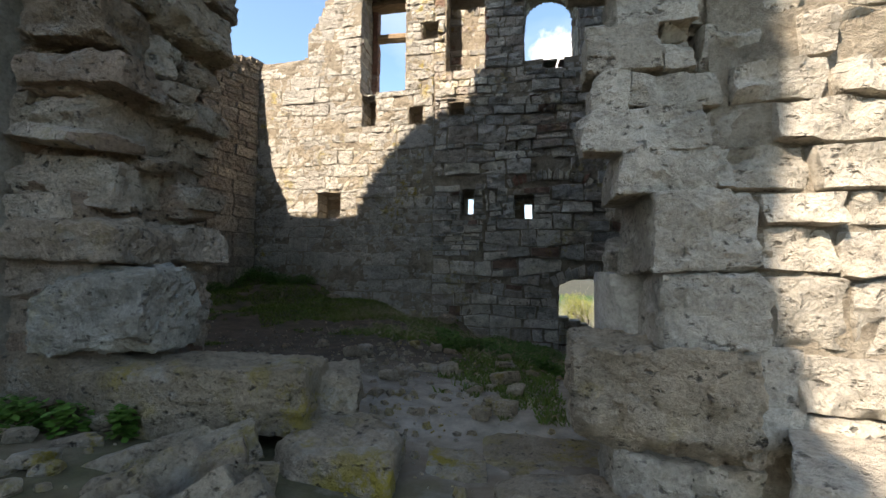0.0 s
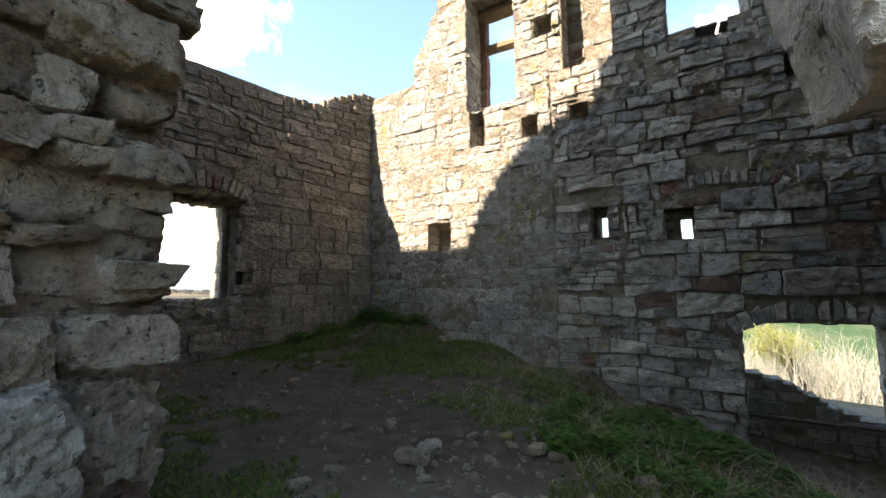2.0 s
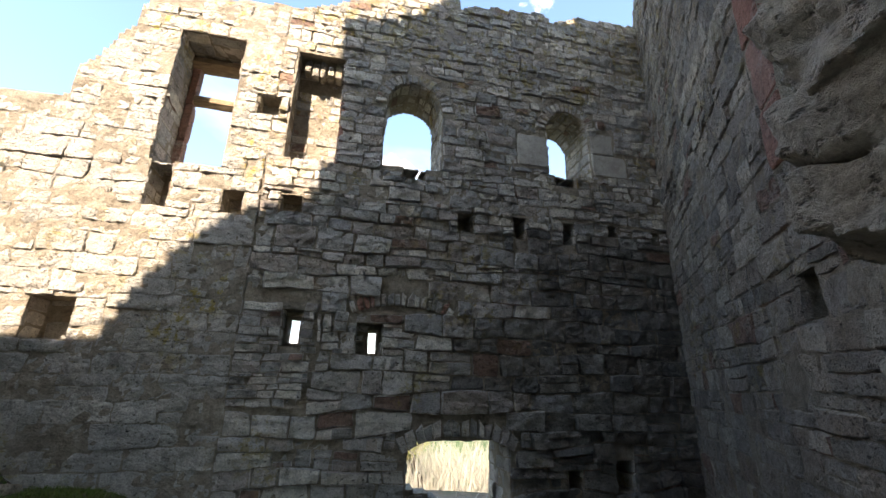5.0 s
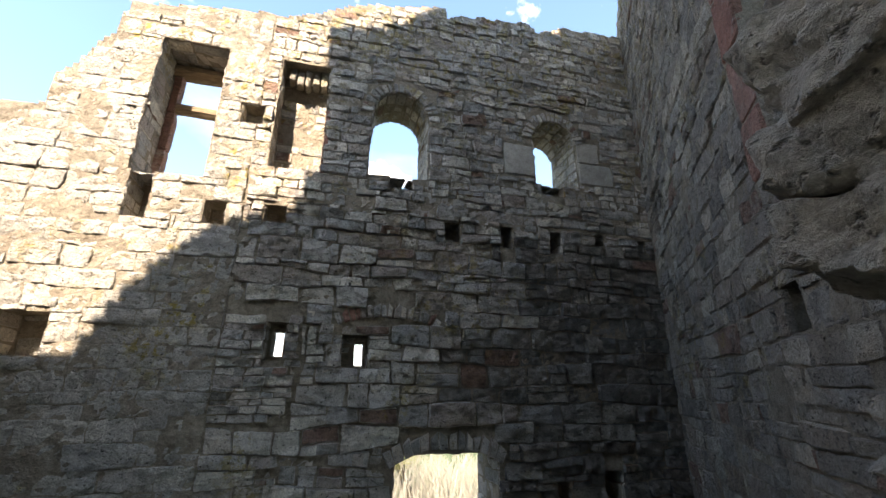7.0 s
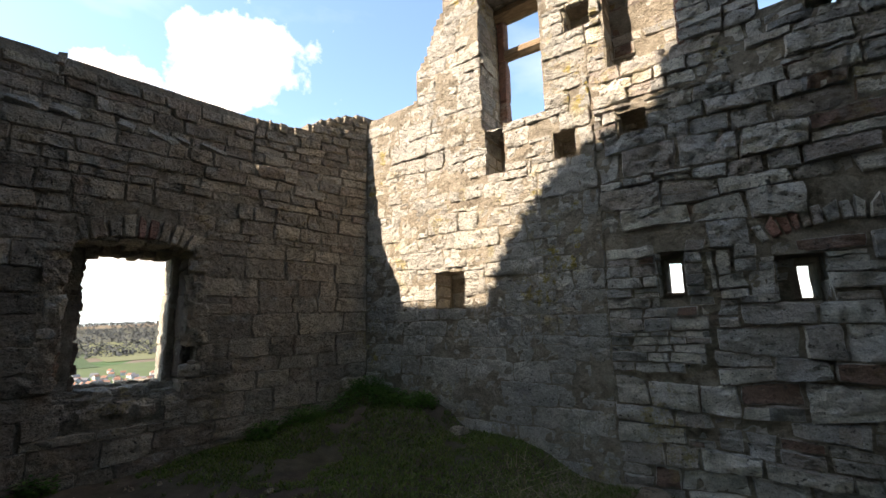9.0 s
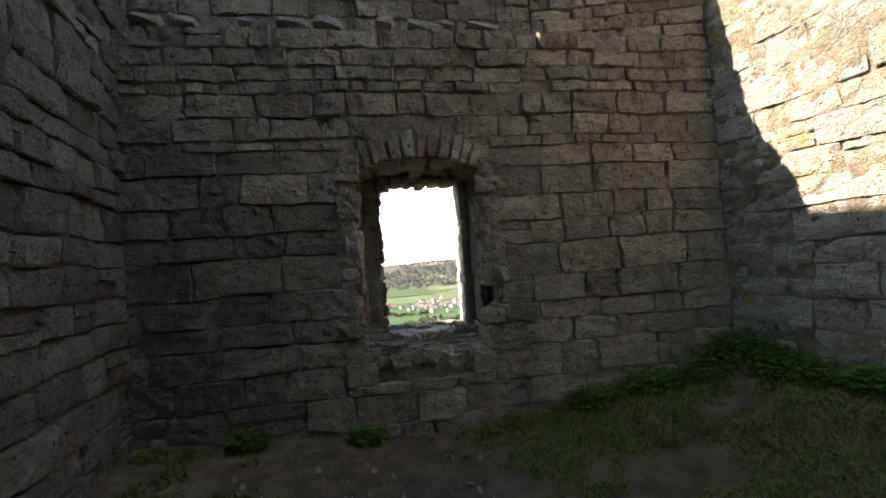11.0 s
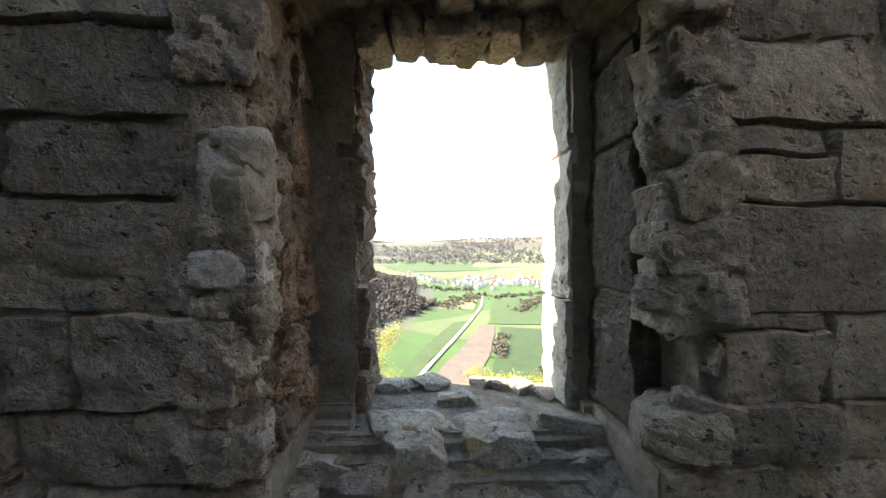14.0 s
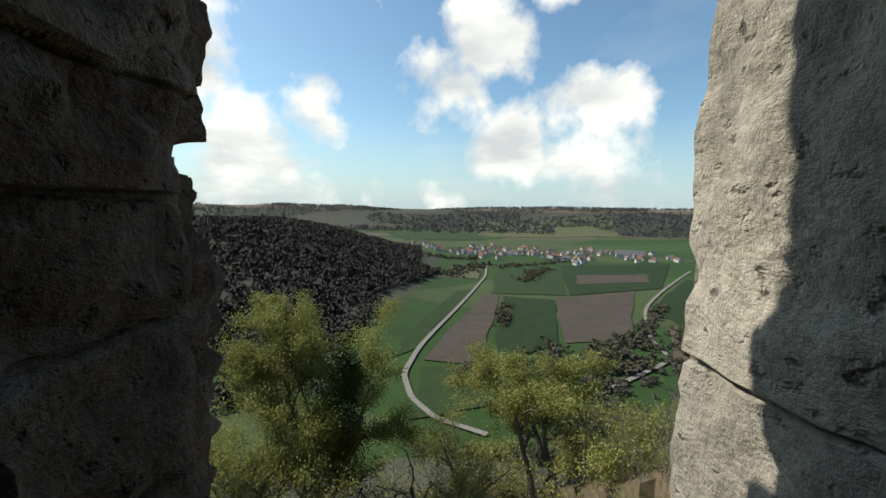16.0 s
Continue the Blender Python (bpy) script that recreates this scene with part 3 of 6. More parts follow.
for k, (c, r0, r1, g) in enumerate(RELIEF):
    wedge = ring(c, r0, r1, -g, g, 17 - 3 * k, rng)
    set_stones(wall_great, great, [q for i, q in enumerate(wedge) if k or i not in (1, 2, 3, 15)], m_wall, rng, yes, 40, 0.012, name="arch_stone", cell=0.04, rough=0.02)
    if not k:
        set_stones(wall_great, great, [wedge[i] for i in (1, 2, 3, 15)], m_red, rng, yes, 8, 0.012, name="red_arch_stone", cell=0.04, rough=0.02)
for a, b, c, d, arch in THROUGH[:4]:
    c = max(c, 0.1)
    top = d - (b - a) / 2 if arch else d
    for side, plus in ((a, True), (b, False)):
        set_stones(wall_great, great.jamb(side, plus), lay(rng, 0.02, GREAT_T - 0.03, c, top, (0.12, 0.24), (0.2, 0.45), yes, (), 0.02), m_wall, rng, None, 0, 0.01, bulge=0.012, deep=0.02, cell=0.06)
    if arch:
        r = (b - a) / 2
        for k in range(9):
            g0, g1 = -90 + 20 * k, -70 + 20 * k
            gm = radians((g0 + g1) / 2)
            mid = great.p((a + b) / 2 + r * math.sin(gm), d - r + r * math.cos(gm))
            half = r * math.sin(radians(10))
            face = Plane(mid, (0, 1, 0), (-math.sin(gm), 0, -math.cos(gm)), (math.cos(gm), 0, -math.sin(gm)))
            set_stones(wall_great, face, lay(rng, 0.02, GREAT_T - 0.03, -half, half, (0.2, 0.3), (0.14, 0.3), yes, (), 0.0), m_wall, rng, None, 0, 0.008, bulge=0.01, deep=0.02, cell=0.06)
    else:
        set_stones(wall_great, great.sill(d, False), lay(rng, a, b, 0.02, GREAT_T - 0.03, (0.2, 0.3), (0.3, 0.5), yes, (), 0.0), m_wall, rng, None, 0, 0.008, deep=0.02, cell=0.07)
    if c > 1:
        set_stones(wall_great, great.sill(c), lay(rng, a, b, 0.05, GREAT_T - 0.03, (0.2, 0.3), (0.2, 0.4), yes, (), 0.0), m_wall, rng, None, 0, 0.012, deep=0.02, cell=0.07)
for k, (a, b, c, d, deep) in enumerate(NICHES):
    if deep > 0.3:
        inner = Plane((0, GREAT_Y + deep, 0), (1, 0, 0), (0, -1, 0))
        set_stones(wall_great, inner, lay(rng, a, b, c, d, (0.12, 0.22), (0.15, 0.35), lambda u, v: not in_through(u, v), (), 0.02), m_wall, rng, None, 0, 0.012, deep=0.02, cell=0.06, rough=0.02)
        for side, plus in ((a, True), (b, False)):
            set_stones(wall_great, great.jamb(side, plus), lay(rng, 0.02, deep - 0.02, c, d, (0.14, 0.24), (0.2, 0.45), yes, (), 0.01), m_wall, rng, None, 0, 0.006, bulge=0.01, deep=0.02, cell=0.07)

# ---- the window wall ----
rng = random.Random(11)
WEST_O, WEST_U = Vector((-4.79, 8.4, 0)), Vector((-0.167, -1, 0)).normalized()
west = Plane(WEST_O, WEST_U, (-WEST_U.y, WEST_U.x, 0))
WEST_T = 0.9
WEST_TOP = [(-0.9, 6.42), (0.05, 6.4), (0.56, 6.22), (0.95, 6.0), (1.0, 5.9), (1.75, 5.87), (2.45, 5.88), (3.56, 5.9), (4.12, 5.88), (4.66, 5.98), (4.7, 6.25), (6.4, 6.3)]
LEDGE = 0.33                              # the upper part stands back above the ledge, which dies out towards the corner
FADE = 1.7
REC = (2.41, 3.54, 2.42, 3.81)            # the window's recess; a flat arch rises 0.14 above it
ARC_C, ARC_R = ((2.41 + 3.54) / 2, 3.95 - 1.21), 1.21
HOLE = (2.505, 3.345, 2.36, 3.9)


def in_recess(u, v):
    """The recess with its flat arch; its edges are broken away here and there."""
    away = 0.05 * abs(noise.noise((v * 4.0, 2.5, u * 2))) + 0.02 * abs(noise.noise((v * 14.0, 7.5, 0)))
    u += away if u < 3 else -away
    if v > REC[3] - 0.3:
        v += 0.02 * noise.noise((u * 9.0, 4.5, 0))
    return REC[0] < u < REC[1] and REC[2] < v < 4.0 and (v < REC[3] or math.hypot(u - ARC_C[0], v - ARC_C[1]) < ARC_R)


def in_hole(u, v):
    away = 0.02 * abs(noise.noise((v * 7.0, 1.5, 0))) + 0.01 * abs(noise.noise((v * 19.0, 3.5, 0)))
    u += away if u < 3 else -away
    v += 0.03 * noise.noise((u * 8.0, 6.5, 0)) if v > 3 else 0
    return HOLE[0] < u < HOLE[1] and HOLE[2] < v < HOLE[3]


SILL_LOW = 2.2                            # the worn sill slopes down to here at the wall's face


def west_depth(u, v):
    if v > between(WEST_TOP, u):
        return None
    if in_hole(u, v):
        return None
    if REC[0] + 0.04 < u < REC[1] - 0.04 and SILL_LOW < v <= REC[2]:
        return 0.03 + 0.52 * (v - SILL_LOW) / (REC[2] - SILL_LOW)
    if in_recess(u, v):
        return 0.55
    if 2.34 < u <= 2.41 and 2.58 < v < 2.8:
        return 0.3
    if 2.62 < u < 3.44 and 2.03 < v < 2.2:
        return 0.05
    return 0.03 + LEDGE * min(max(u, 0.0) / FADE, 1.0) if v > 5.1 else 0.03


def west_solid(u, v):
    if v > between(WEST_TOP, u) + 0.04 * noise.noise((u * 6, 9, 1)) or in_recess(u, v):
        return False
    if 2.3 < u < 3.7 and v > 3.6 and math.hypot(u - ARC_C[0], v - ARC_C[1]) < ARC_R + 0.24 and 2.36 < u < 3.6:
        return False
    if 2.34 < u <= 2.41 and 2.58 < v < 2.8:
        return False
    if REC[0] + 0.04 < u < REC[1] - 0.04 and SILL_LOW < v <= REC[2]:
        return False
    return not (2.62 < u < 3.44 and 2.03 < v < 2.2)


wall_west = core("wall_west", west, [*REC[:2], *HOLE[:2], 2.34, 2.62, 3.44, *steps(-0.85, 6.4, 0.065), *steps(2.3, 3.65, 0.03)], [*REC[2:], *HOLE[2:], 2.58, 2.8, 2.03, 2.2, 5.1, *steps(-0.6, 6.5, 0.06), *steps(2.2, 4.0, 0.03)], west_depth, WEST_T, m_mortar, 0.008, 0.016)
tagged(wall_west, "shaded ruined wall of large squared limestone blocks with a window", "wall", kind="structure")
cuts = [(1.9, 4.0, REC[2]), (1.9, 4.0, REC[3]), (2.0, 2.7, 2.58), (2.0, 2.7, 2.8), (2.4, 3.7, 2.03), (2.4, 3.7, 2.2)]
low = lay(rng, 0.0, 6.0, 0.9, 4.12, (0.17, 0.32), (0.24, 0.58), west_solid, cuts, 0.035, 0.04)
mid = lay(rng, 0.0, 6.0, 4.12, 5.1, (0.1, 0.22), (0.16, 0.46), west_solid, (), 0.03, 0.05)
# south end: stain and the corner's dimness together in the stone colour
stained_dim = lambda q: q[0][0] > 3.75 + 0.6 * noise.noise((q[0][1] * 2, 3, 8)) + 0.35 * noise.noise((q[0][0] * 5, q[0][1] * 7, 2)) and q[0][1] < 4.0
for part_of, mat in (([q for q in low if not stained_dim(q)], m_west), ([q for q in low if stained_dim(q)], m_weathered_dim)):
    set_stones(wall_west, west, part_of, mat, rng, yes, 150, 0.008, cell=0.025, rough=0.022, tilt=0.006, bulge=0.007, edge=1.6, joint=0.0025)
set_stones(wall_west, west, mid, m_west, rng, None, 0, 0.012, cell=0.036, rough=0.03, edge=1.8)
back_face = Plane(west.p(0, 0, -LEDGE), west.u, west.n)
slant = Vector(west.p(FADE, 0, -LEDGE)) - west.o
corner_face = Plane(west.o, slant, (-slant.y, slant.x, 0))
for face, a, b in ((corner_face, 0.0, slant.length), (back_face, FADE, 6.0)):
    set_stones(wall_west, face, lay(rng, a, b, 5.1, 6.5, (0.1, 0.18), (0.18, 0.45), west_solid, (), 0.03, 0.05), m_west, rng, None, 0, 0.012, cell=0.04, rough=0.028, edge=1.5)
wedge = ring(ARC_C, ARC_R, ARC_R + 0.23, -27, 27, 11, rng)
for picks, mat, label in (((0, 1, 2, 3, 6, 7, 8, 9, 10), m_west, "arch_stone"), ((4, 5), m_red, "red_arch_stone")):
    set_stones(wall_west, west, [wedge[k] for k in picks], mat, rng, yes, 20, 0.012, name=label, cell=0.04, rough=0.018)
# window reveals and sill
rj = west.jamb(REC[0] + 0.014, True)
lj = west.jamb(REC[1] - 0.014, False)
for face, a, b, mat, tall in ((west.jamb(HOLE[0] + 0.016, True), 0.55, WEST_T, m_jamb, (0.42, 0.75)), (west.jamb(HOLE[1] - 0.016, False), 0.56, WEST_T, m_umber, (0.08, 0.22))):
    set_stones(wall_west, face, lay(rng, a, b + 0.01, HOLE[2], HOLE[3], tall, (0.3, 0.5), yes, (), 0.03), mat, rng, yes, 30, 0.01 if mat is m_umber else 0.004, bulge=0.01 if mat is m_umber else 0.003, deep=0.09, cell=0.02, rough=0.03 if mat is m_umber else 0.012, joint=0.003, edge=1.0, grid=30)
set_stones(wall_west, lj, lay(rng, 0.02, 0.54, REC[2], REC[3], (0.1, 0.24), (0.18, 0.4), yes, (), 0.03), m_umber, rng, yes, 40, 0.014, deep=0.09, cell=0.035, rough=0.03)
set_stones(wall_west, rj, lay(rng, 0.02, 0.2, REC[2], REC[3], (0.14, 0.3), (0.3, 0.5), lambda u, v: not 2.58 < v < 2.8, [(0, 1, 2.58), (0, 1, 2.8)], 0.03), m_west, rng, yes, 40, 0.014, deep=0.09, cell=0.035, rough=0.03)
# dark inner strip: the recess's deep shade given as stone colour
set_stones(wall_west, rj, lay(rng, 0.2, 0.55, REC[2], REC[3], (0.3, 0.5), (0.3, 0.5), yes, (), 0.0), m_reveal_shade, rng, yes, 8, 0.003, bulge=0.012, deep=0.09, cell=0.03, rough=0.02)
# the worn sloping sill: broken stones bedded in old mortar, set back step by step
for dep, v, count, tall in ((0.11, 2.2, 4, 0.15), (0.22, 2.25, 5, 0.13), (0.36, 2.3, 3, 0.12), (0.48, 2.33, 3, 0.1)):
    us = steps(REC[0] - 0.02, REC[1] + 0.02, (REC[1] - REC[0] + 0.04) / (count + 1))
    for a, b in zip(us, us[1:]):
        cu = (a + b) / 2 + rng.uniform(-0.03, 0.03)
        p = west.p(cu, v + rng.uniform(-0.03, 0.03), -dep)
        centred("stone", *rock(rng, p, (0.2, (b - a) * rng.uniform(0.7, 1.2), tall * rng.uniform(0.7, 1.2)), -9.5 + rng.uniform(-25, 25), rng.uniform(-14, 14), n=12, power=9, cuts=9, rough=0.09), m_west if dep < 0.3 else m_pier, wall_west, True, 24)
set_stones(wall_west, west.sill(HOLE[2]), lay(rng, HOLE[0], HOLE[1], 0.55, WEST_T + 0.02, (0.33, 0.34), (0.25, 0.5), yes, (), 0.02), m_pier, rng, yes, 20, 0.015, deep=0.03, cell=0.03, rough=0.03)
set_stones(wall_west, west.sill(3.9, False), lay(rng, REC[0], REC[1], 0.02, WEST_T, (0.18, 0.3), (0.1, 0.22), yes, (), 0.02), m_warm, rng, None, 0, 0.02, deep=0.03, cell=0.04, rough=0.03)

# ---- the slanting wall on the east side ----
rng = random.Random(13)
EAST_O, EAST_U = Vector((5.35, 8.4, 0)), Vector((-0.66, -1, 0)).normalized()
east = Plane(EAST_O, EAST_U, (EAST_U.y, -EAST_U.x, 0))
EAST_OPEN = (4.74, 5.7, 4.25, 6.6)
EAST_NICHES = [(1.22, 1.42, 5.36, 5.62, 0.3), (2.84, 2.97, 3.78, 3.99, 0.3), (4.3, 4.6, 3.2, 3.5, 0.4)]
EAST_TOP = [(-1, 10.1), (0.4, 10.2), (2.0, 10.5), (4.0, 10.6), (8, 10.6)]


def east_depth(u, v):
    if v > between(EAST_TOP, u) or (EAST_OPEN[0] < u < EAST_OPEN[1] and EAST_OPEN[2] < v < EAST_OPEN[3]):
        return None
    for a, b, c, d, deep in EAST_NICHES:
        if a < u < b and c < v < d:
            return deep
    return 0.01


def east_core(u, v):
    # the window widens outwards: behind its jamb the wall is thin
    if 3.5 < u < 5.9 and EAST_OPEN[2] < v < EAST_OPEN[3]:
        return None
    return east_depth(u, v)


wall_east = core("wall_east", east, [3.5, 5.9] + [e for o in [EAST_OPEN, *EAST_NICHES] for e in o[:2]] + steps(-0.9, 6.9, 0.15), [e for o in [EAST_OPEN, *EAST_NICHES] for e in o[2:4]] + steps(-1.0, 10.7, 0.13), east_core, 0.8, m_mortar, 0.012, 0.02)
tagged(wall_east, "tall grey rubble stone wall of the ruin, in shade", "wall", kind="structure")
jamb_core = core("jamb_wall", east, steps(3.4, EAST_OPEN[0], 0.12), steps(EAST_OPEN[2] - 0.1, EAST_OPEN[3] + 0.1, 0.15), east_depth, 0.2, m_mortar)
jamb_core.parent = wall_east
cuts = [(o[0] - 0.3, o[1] + 0.3, v) for o in [EAST_OPEN, *EAST_NICHES] for v in o[2:4]]
quads = lay(rng, 0, 6.8, -0.4, 10.6, (0.14, 0.26), (0.2, 0.55), lambda u, v: east_depth(u, v) == 0.01 and not (4.36 < u < 4.74 and 4.25 < v < 6.6), cuts, 0.04, 0.15)
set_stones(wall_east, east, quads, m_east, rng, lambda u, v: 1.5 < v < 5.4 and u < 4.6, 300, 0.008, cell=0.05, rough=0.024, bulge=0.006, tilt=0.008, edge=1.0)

# ---- the broken entrance wall: tall west part with the ragged jamb, east pier ----
rng = random.Random(17)
south_in = Plane((0, 3.15, 0), (-1, 0, 0), (0, 1, 0))
SOUTH_T = 0.85
# unseen stepped outline high over the passage, shaped to cast the great wall's shadow
SOUTH_TOP = [(-2.6, 15.7), (-0.95, 15.7), (-0.9, 14.95), (-0.35, 14.95), (-0.3, 15.5), (1.45, 15.3), (1.9, 14.7), (2.6, 14.2), (3.4, 14.0), (3.44, 13.9), (3.46, 11.35), (3.6, 10.75), (4.2, 10.55), (4.65, 10.35), (5.2, 9.8), (5.5, 9.25), (5.75, 8.72), (8, 8.62)]


# above 4.3 the wall bridges the passage, added to hold off the sun
def south_depth(u, v):
    return None if v > between(SOUTH_TOP, u) or (u < 1.78 and v < 4.3) else 0.03


wall_south = core("wall_south", south_in, [1.78, *steps(-2.4, 1.7, 0.1), *steps(1.8, 7.25, 0.1)], [4.3, *steps(-0.5, 15.8, 0.1)], south_depth, SOUTH_T - 0.03, m_mortar)
tagged(wall_south, "tall ruined entrance wall with a ragged broken end of rough stone", "wall", kind="structure")
# the inner face's shade is carried by the dim stone tone
set_stones(wall_south, south_in, lay(rng, 1.72, 6.0, 0.9, 7.0, (0.14, 0.25), (0.2, 0.5), lambda u, v: True, (), 0.03, 0.1), m_weathered_dim, rng, lambda u, v: u > 3.5 and v < 4.5, 200, 0.014, cell=0.05)


def put_rock(parent, at, size, turn=0, lean=0, mat=None, name="stone", **kw):
    return centred(name, *rock(rng, at, size, turn, lean, **kw), mat or m_pier, parent, True, 24)


set_stones(wall_south, south_in, lay(rng, -2.4, 1.4, 4.3, 8.0, (0.14, 0.25), (0.2, 0.5), lambda u, v: True, (), 0.03, 0.1), m_warm, rng, None, 0, 0.02, cell=0.1)
# ragged jamb: broken stones that stick out of the reddish heart of the wall: from x to its tip, y, z, turn and lean
CRAG = dict(n=20, power=44, cuts=10, crook=0.22, shallow=0.07, rough=0.07)
JAMB_LOW = [(-1.75, -1.22, 2.4, 2.74, 2.19, 2.39, 4, 2), (-1.7, -1.24, 2.78, 3.13, 2.2, 2.39, -3, 1), (-1.6, -1.3, 2.69, 2.79, 2.24, 2.34, 8, 0), (-1.7, -1.25, 2.86, 3.16, 2.495, 2.585, 3, 2),
            (-1.95, -1.31, 2.43, 2.68, 2.41, 2.65, 2, 0), (-1.75, -1.34, 2.55, 3.12, 1.62, 1.86, 0, 0), (-1.75, -1.3, 2.78, 3.1, 1.84, 2.18, 5, 1)]
JAMB_HIGH = [(-1.95, -1.4, 2.42, 2.7, 2.73, 2.93, -4, 2), (-1.66, -1.24, 2.38, 2.7, 2.9, 3.06, 8, -4), (-1.6, -1.26, 2.68, 2.87, 2.985, 3.075, -6, 3), (-1.6, -1.25, 2.7, 2.89, 2.9, 2.98, 3, 0),
             (-1.65, -1.24, 2.87, 3.14, 2.9, 3.06, -5, 4), (-1.6, -1.3, 2.66, 2.84, 3.09, 3.28, -8, 3), (-1.6, -1.28, 2.87, 3.03, 3.14, 3.27, 10, 5), (-1.7, -1.27, 2.37, 2.67, 3.11, 3.31, 4, 3),
             (-1.8, -1.2, 2.66, 3.14, 3.3, 3.52, -4, -3), (-1.8, -1.27, 2.35, 2.8, 3.36, 3.58, 5, 2), (-1.7, -1.22, 2.84, 3.13, 3.54, 3.72, 4, 2)]
for x0, tip, y0, y1, z0, z1, turn, lean in JAMB_LOW + JAMB_HIGH:
    put_rock(wall_south, ((x0 + tip) / 2, (y0 + y1) / 2, (z0 + z1) / 2), (tip - x0, y1 - y0, z1 - z0), turn, lean, m_brown, **CRAG)
# the long tilted slab over the corner, in two pieces
put_rock(wall_south, (-1.55, 2.52, 2.735), (0.5, 0.3, 0.085), -12, 9, m_brown, **CRAG)
put_rock(wall_south, (-1.44, 2.74, 2.68), (0.34, 0.26, 0.08), 20, 7, m_brown, **CRAG)
z = 1.55
while z < 3.6:
    h = rng.uniform(0.08, 0.2)
    y = 2.5
    while y < 3.0:
        w = rng.uniform(0.14, 0.34)
        w = 3.1 - y if y + w > 2.95 else w
        tip = rng.uniform(-1.66, -1.5) if y + w < 2.95 else rng.uniform(-1.43, -1.34)
        put_rock(wall_south, (tip - 0.25, y + w / 2, z + h / 2), (0.5, w + 0.03, h + 0.03), rng.uniform(-7, 7), rng.uniform(-4, 4), m_fill if rng.random() < 0.6 else m_brown, n=12, power=24, cuts=5, crook=0.12, rough=0.09)
        y += w
    z += h
z = 3.6
while z < 6.4:
    h = rng.uniform(0.1, 0.28)
    y = 2.42 + rng.uniform(-0.05, 0.05)
    while y < 3.0:
        w = rng.uniform(0.2, 0.48)
        w = 3.12 - y if y + w > 2.95 else w
        put_rock(wall_south, (-1.65 + rng.choice((-0.2, -0.1, 0.0, 0.05, 0.08)), y + w / 2, z + h / 2), (0.7, w + 0.01, h), rng.uniform(-7, 7), rng.uniform(-4, 4), m_brown, n=12, power=24, cuts=5, crook=0.15, shallow=0.08)
        y += w
    z += h
# its outer face
z = 1.8
while z < 5.0:
    h = rng.uniform(0.14, 0.27)
    x = -1.42
    while x > -3.2:
        w = rng.uniform(0.25, 0.6)
        put_rock(wall_south, (x - w / 2, 2.72 + rng.uniform(-0.04, 0.04), z + h / 2), (w + 0.02, 0.5, h + 0.02), rng.uniform(-4, 4), rng.uniform(-3, 3), m_brown, n=14, power=30, cuts=4, crook=0.14, shallow=0.1, rough=0.07)
        x -= w
    z += h

# the east pier
rng = random.Random(19)
pier = core("wall_pier", Plane((0, 2.485, 0), (1, 0, 0), (0, -1, 0)), steps(0.95, 3.0, 0.2), steps(-0.5, 6.8, 0.2), lambda u, v: 0.0, 0.55, m_mortar)
tagged(pier, "broken end of the castle wall in pale weathered blocks", "wall", kind="structure")
# courses of the outer face: bottom, top, and the joints from the broken end onwards
PIER_LOW = [(1.42, 1.6, (0.66, 0.86, 1.08, 1.5, 2.1, 2.6)), (1.6, 1.77, (1.0, 1.16, 1.5, 2.0, 2.6)), (1.77, 1.95, (1.02, 1.15, 1.5, 1.9, 2.6)), (1.95, 2.17, (0.8, 1.09, 1.31, 1.7, 2.2, 2.6)),
            (2.17, 2.315, (0.77, 1.06, 1.28, 1.6, 2.1, 2.6)), (2.315, 2.42, (0.77, 1.06, 1.3, 1.65, 2.2, 2.6)), (2.42, 2.56, (0.68, 0.95, 1.21, 1.55, 2.0, 2.6))]
PIER_HIGH = [(2.56, 2.69, (0.57, 0.93, 1.11, 1.5, 2.0, 2.6)), (2.69, 2.82, (0.6, 0.71, 1.0, 1.28, 1.6, 2.1, 2.6)), (2.82, 2.97, (0.58, 0.8, 0.92, 1.19, 1.3, 1.65, 2.2, 2.6)),
             (2.97, 3.13, (0.66, 0.9, 1.2, 1.5, 2.0, 2.6)), (3.13, 3.3, (0.54, 0.85, 1.1, 1.5, 1.9, 2.6)), (3.3, 3.5, (0.6, 0.9, 1.3, 1.8, 2.6)), (3.5, 3.72, (0.68, 1.0, 1.4, 2.0, 2.6)),
             (3.72, 3.95, (0.66, 0.95, 1.5, 2.0, 2.6)), (3.95, 4.3, (0.72, 1.2, 1.7, 2.2, 2.6))]
pier_face = Plane((0, 2.47, 0), (1, 0, 0), (0, -1, 0))
pier_quads = []
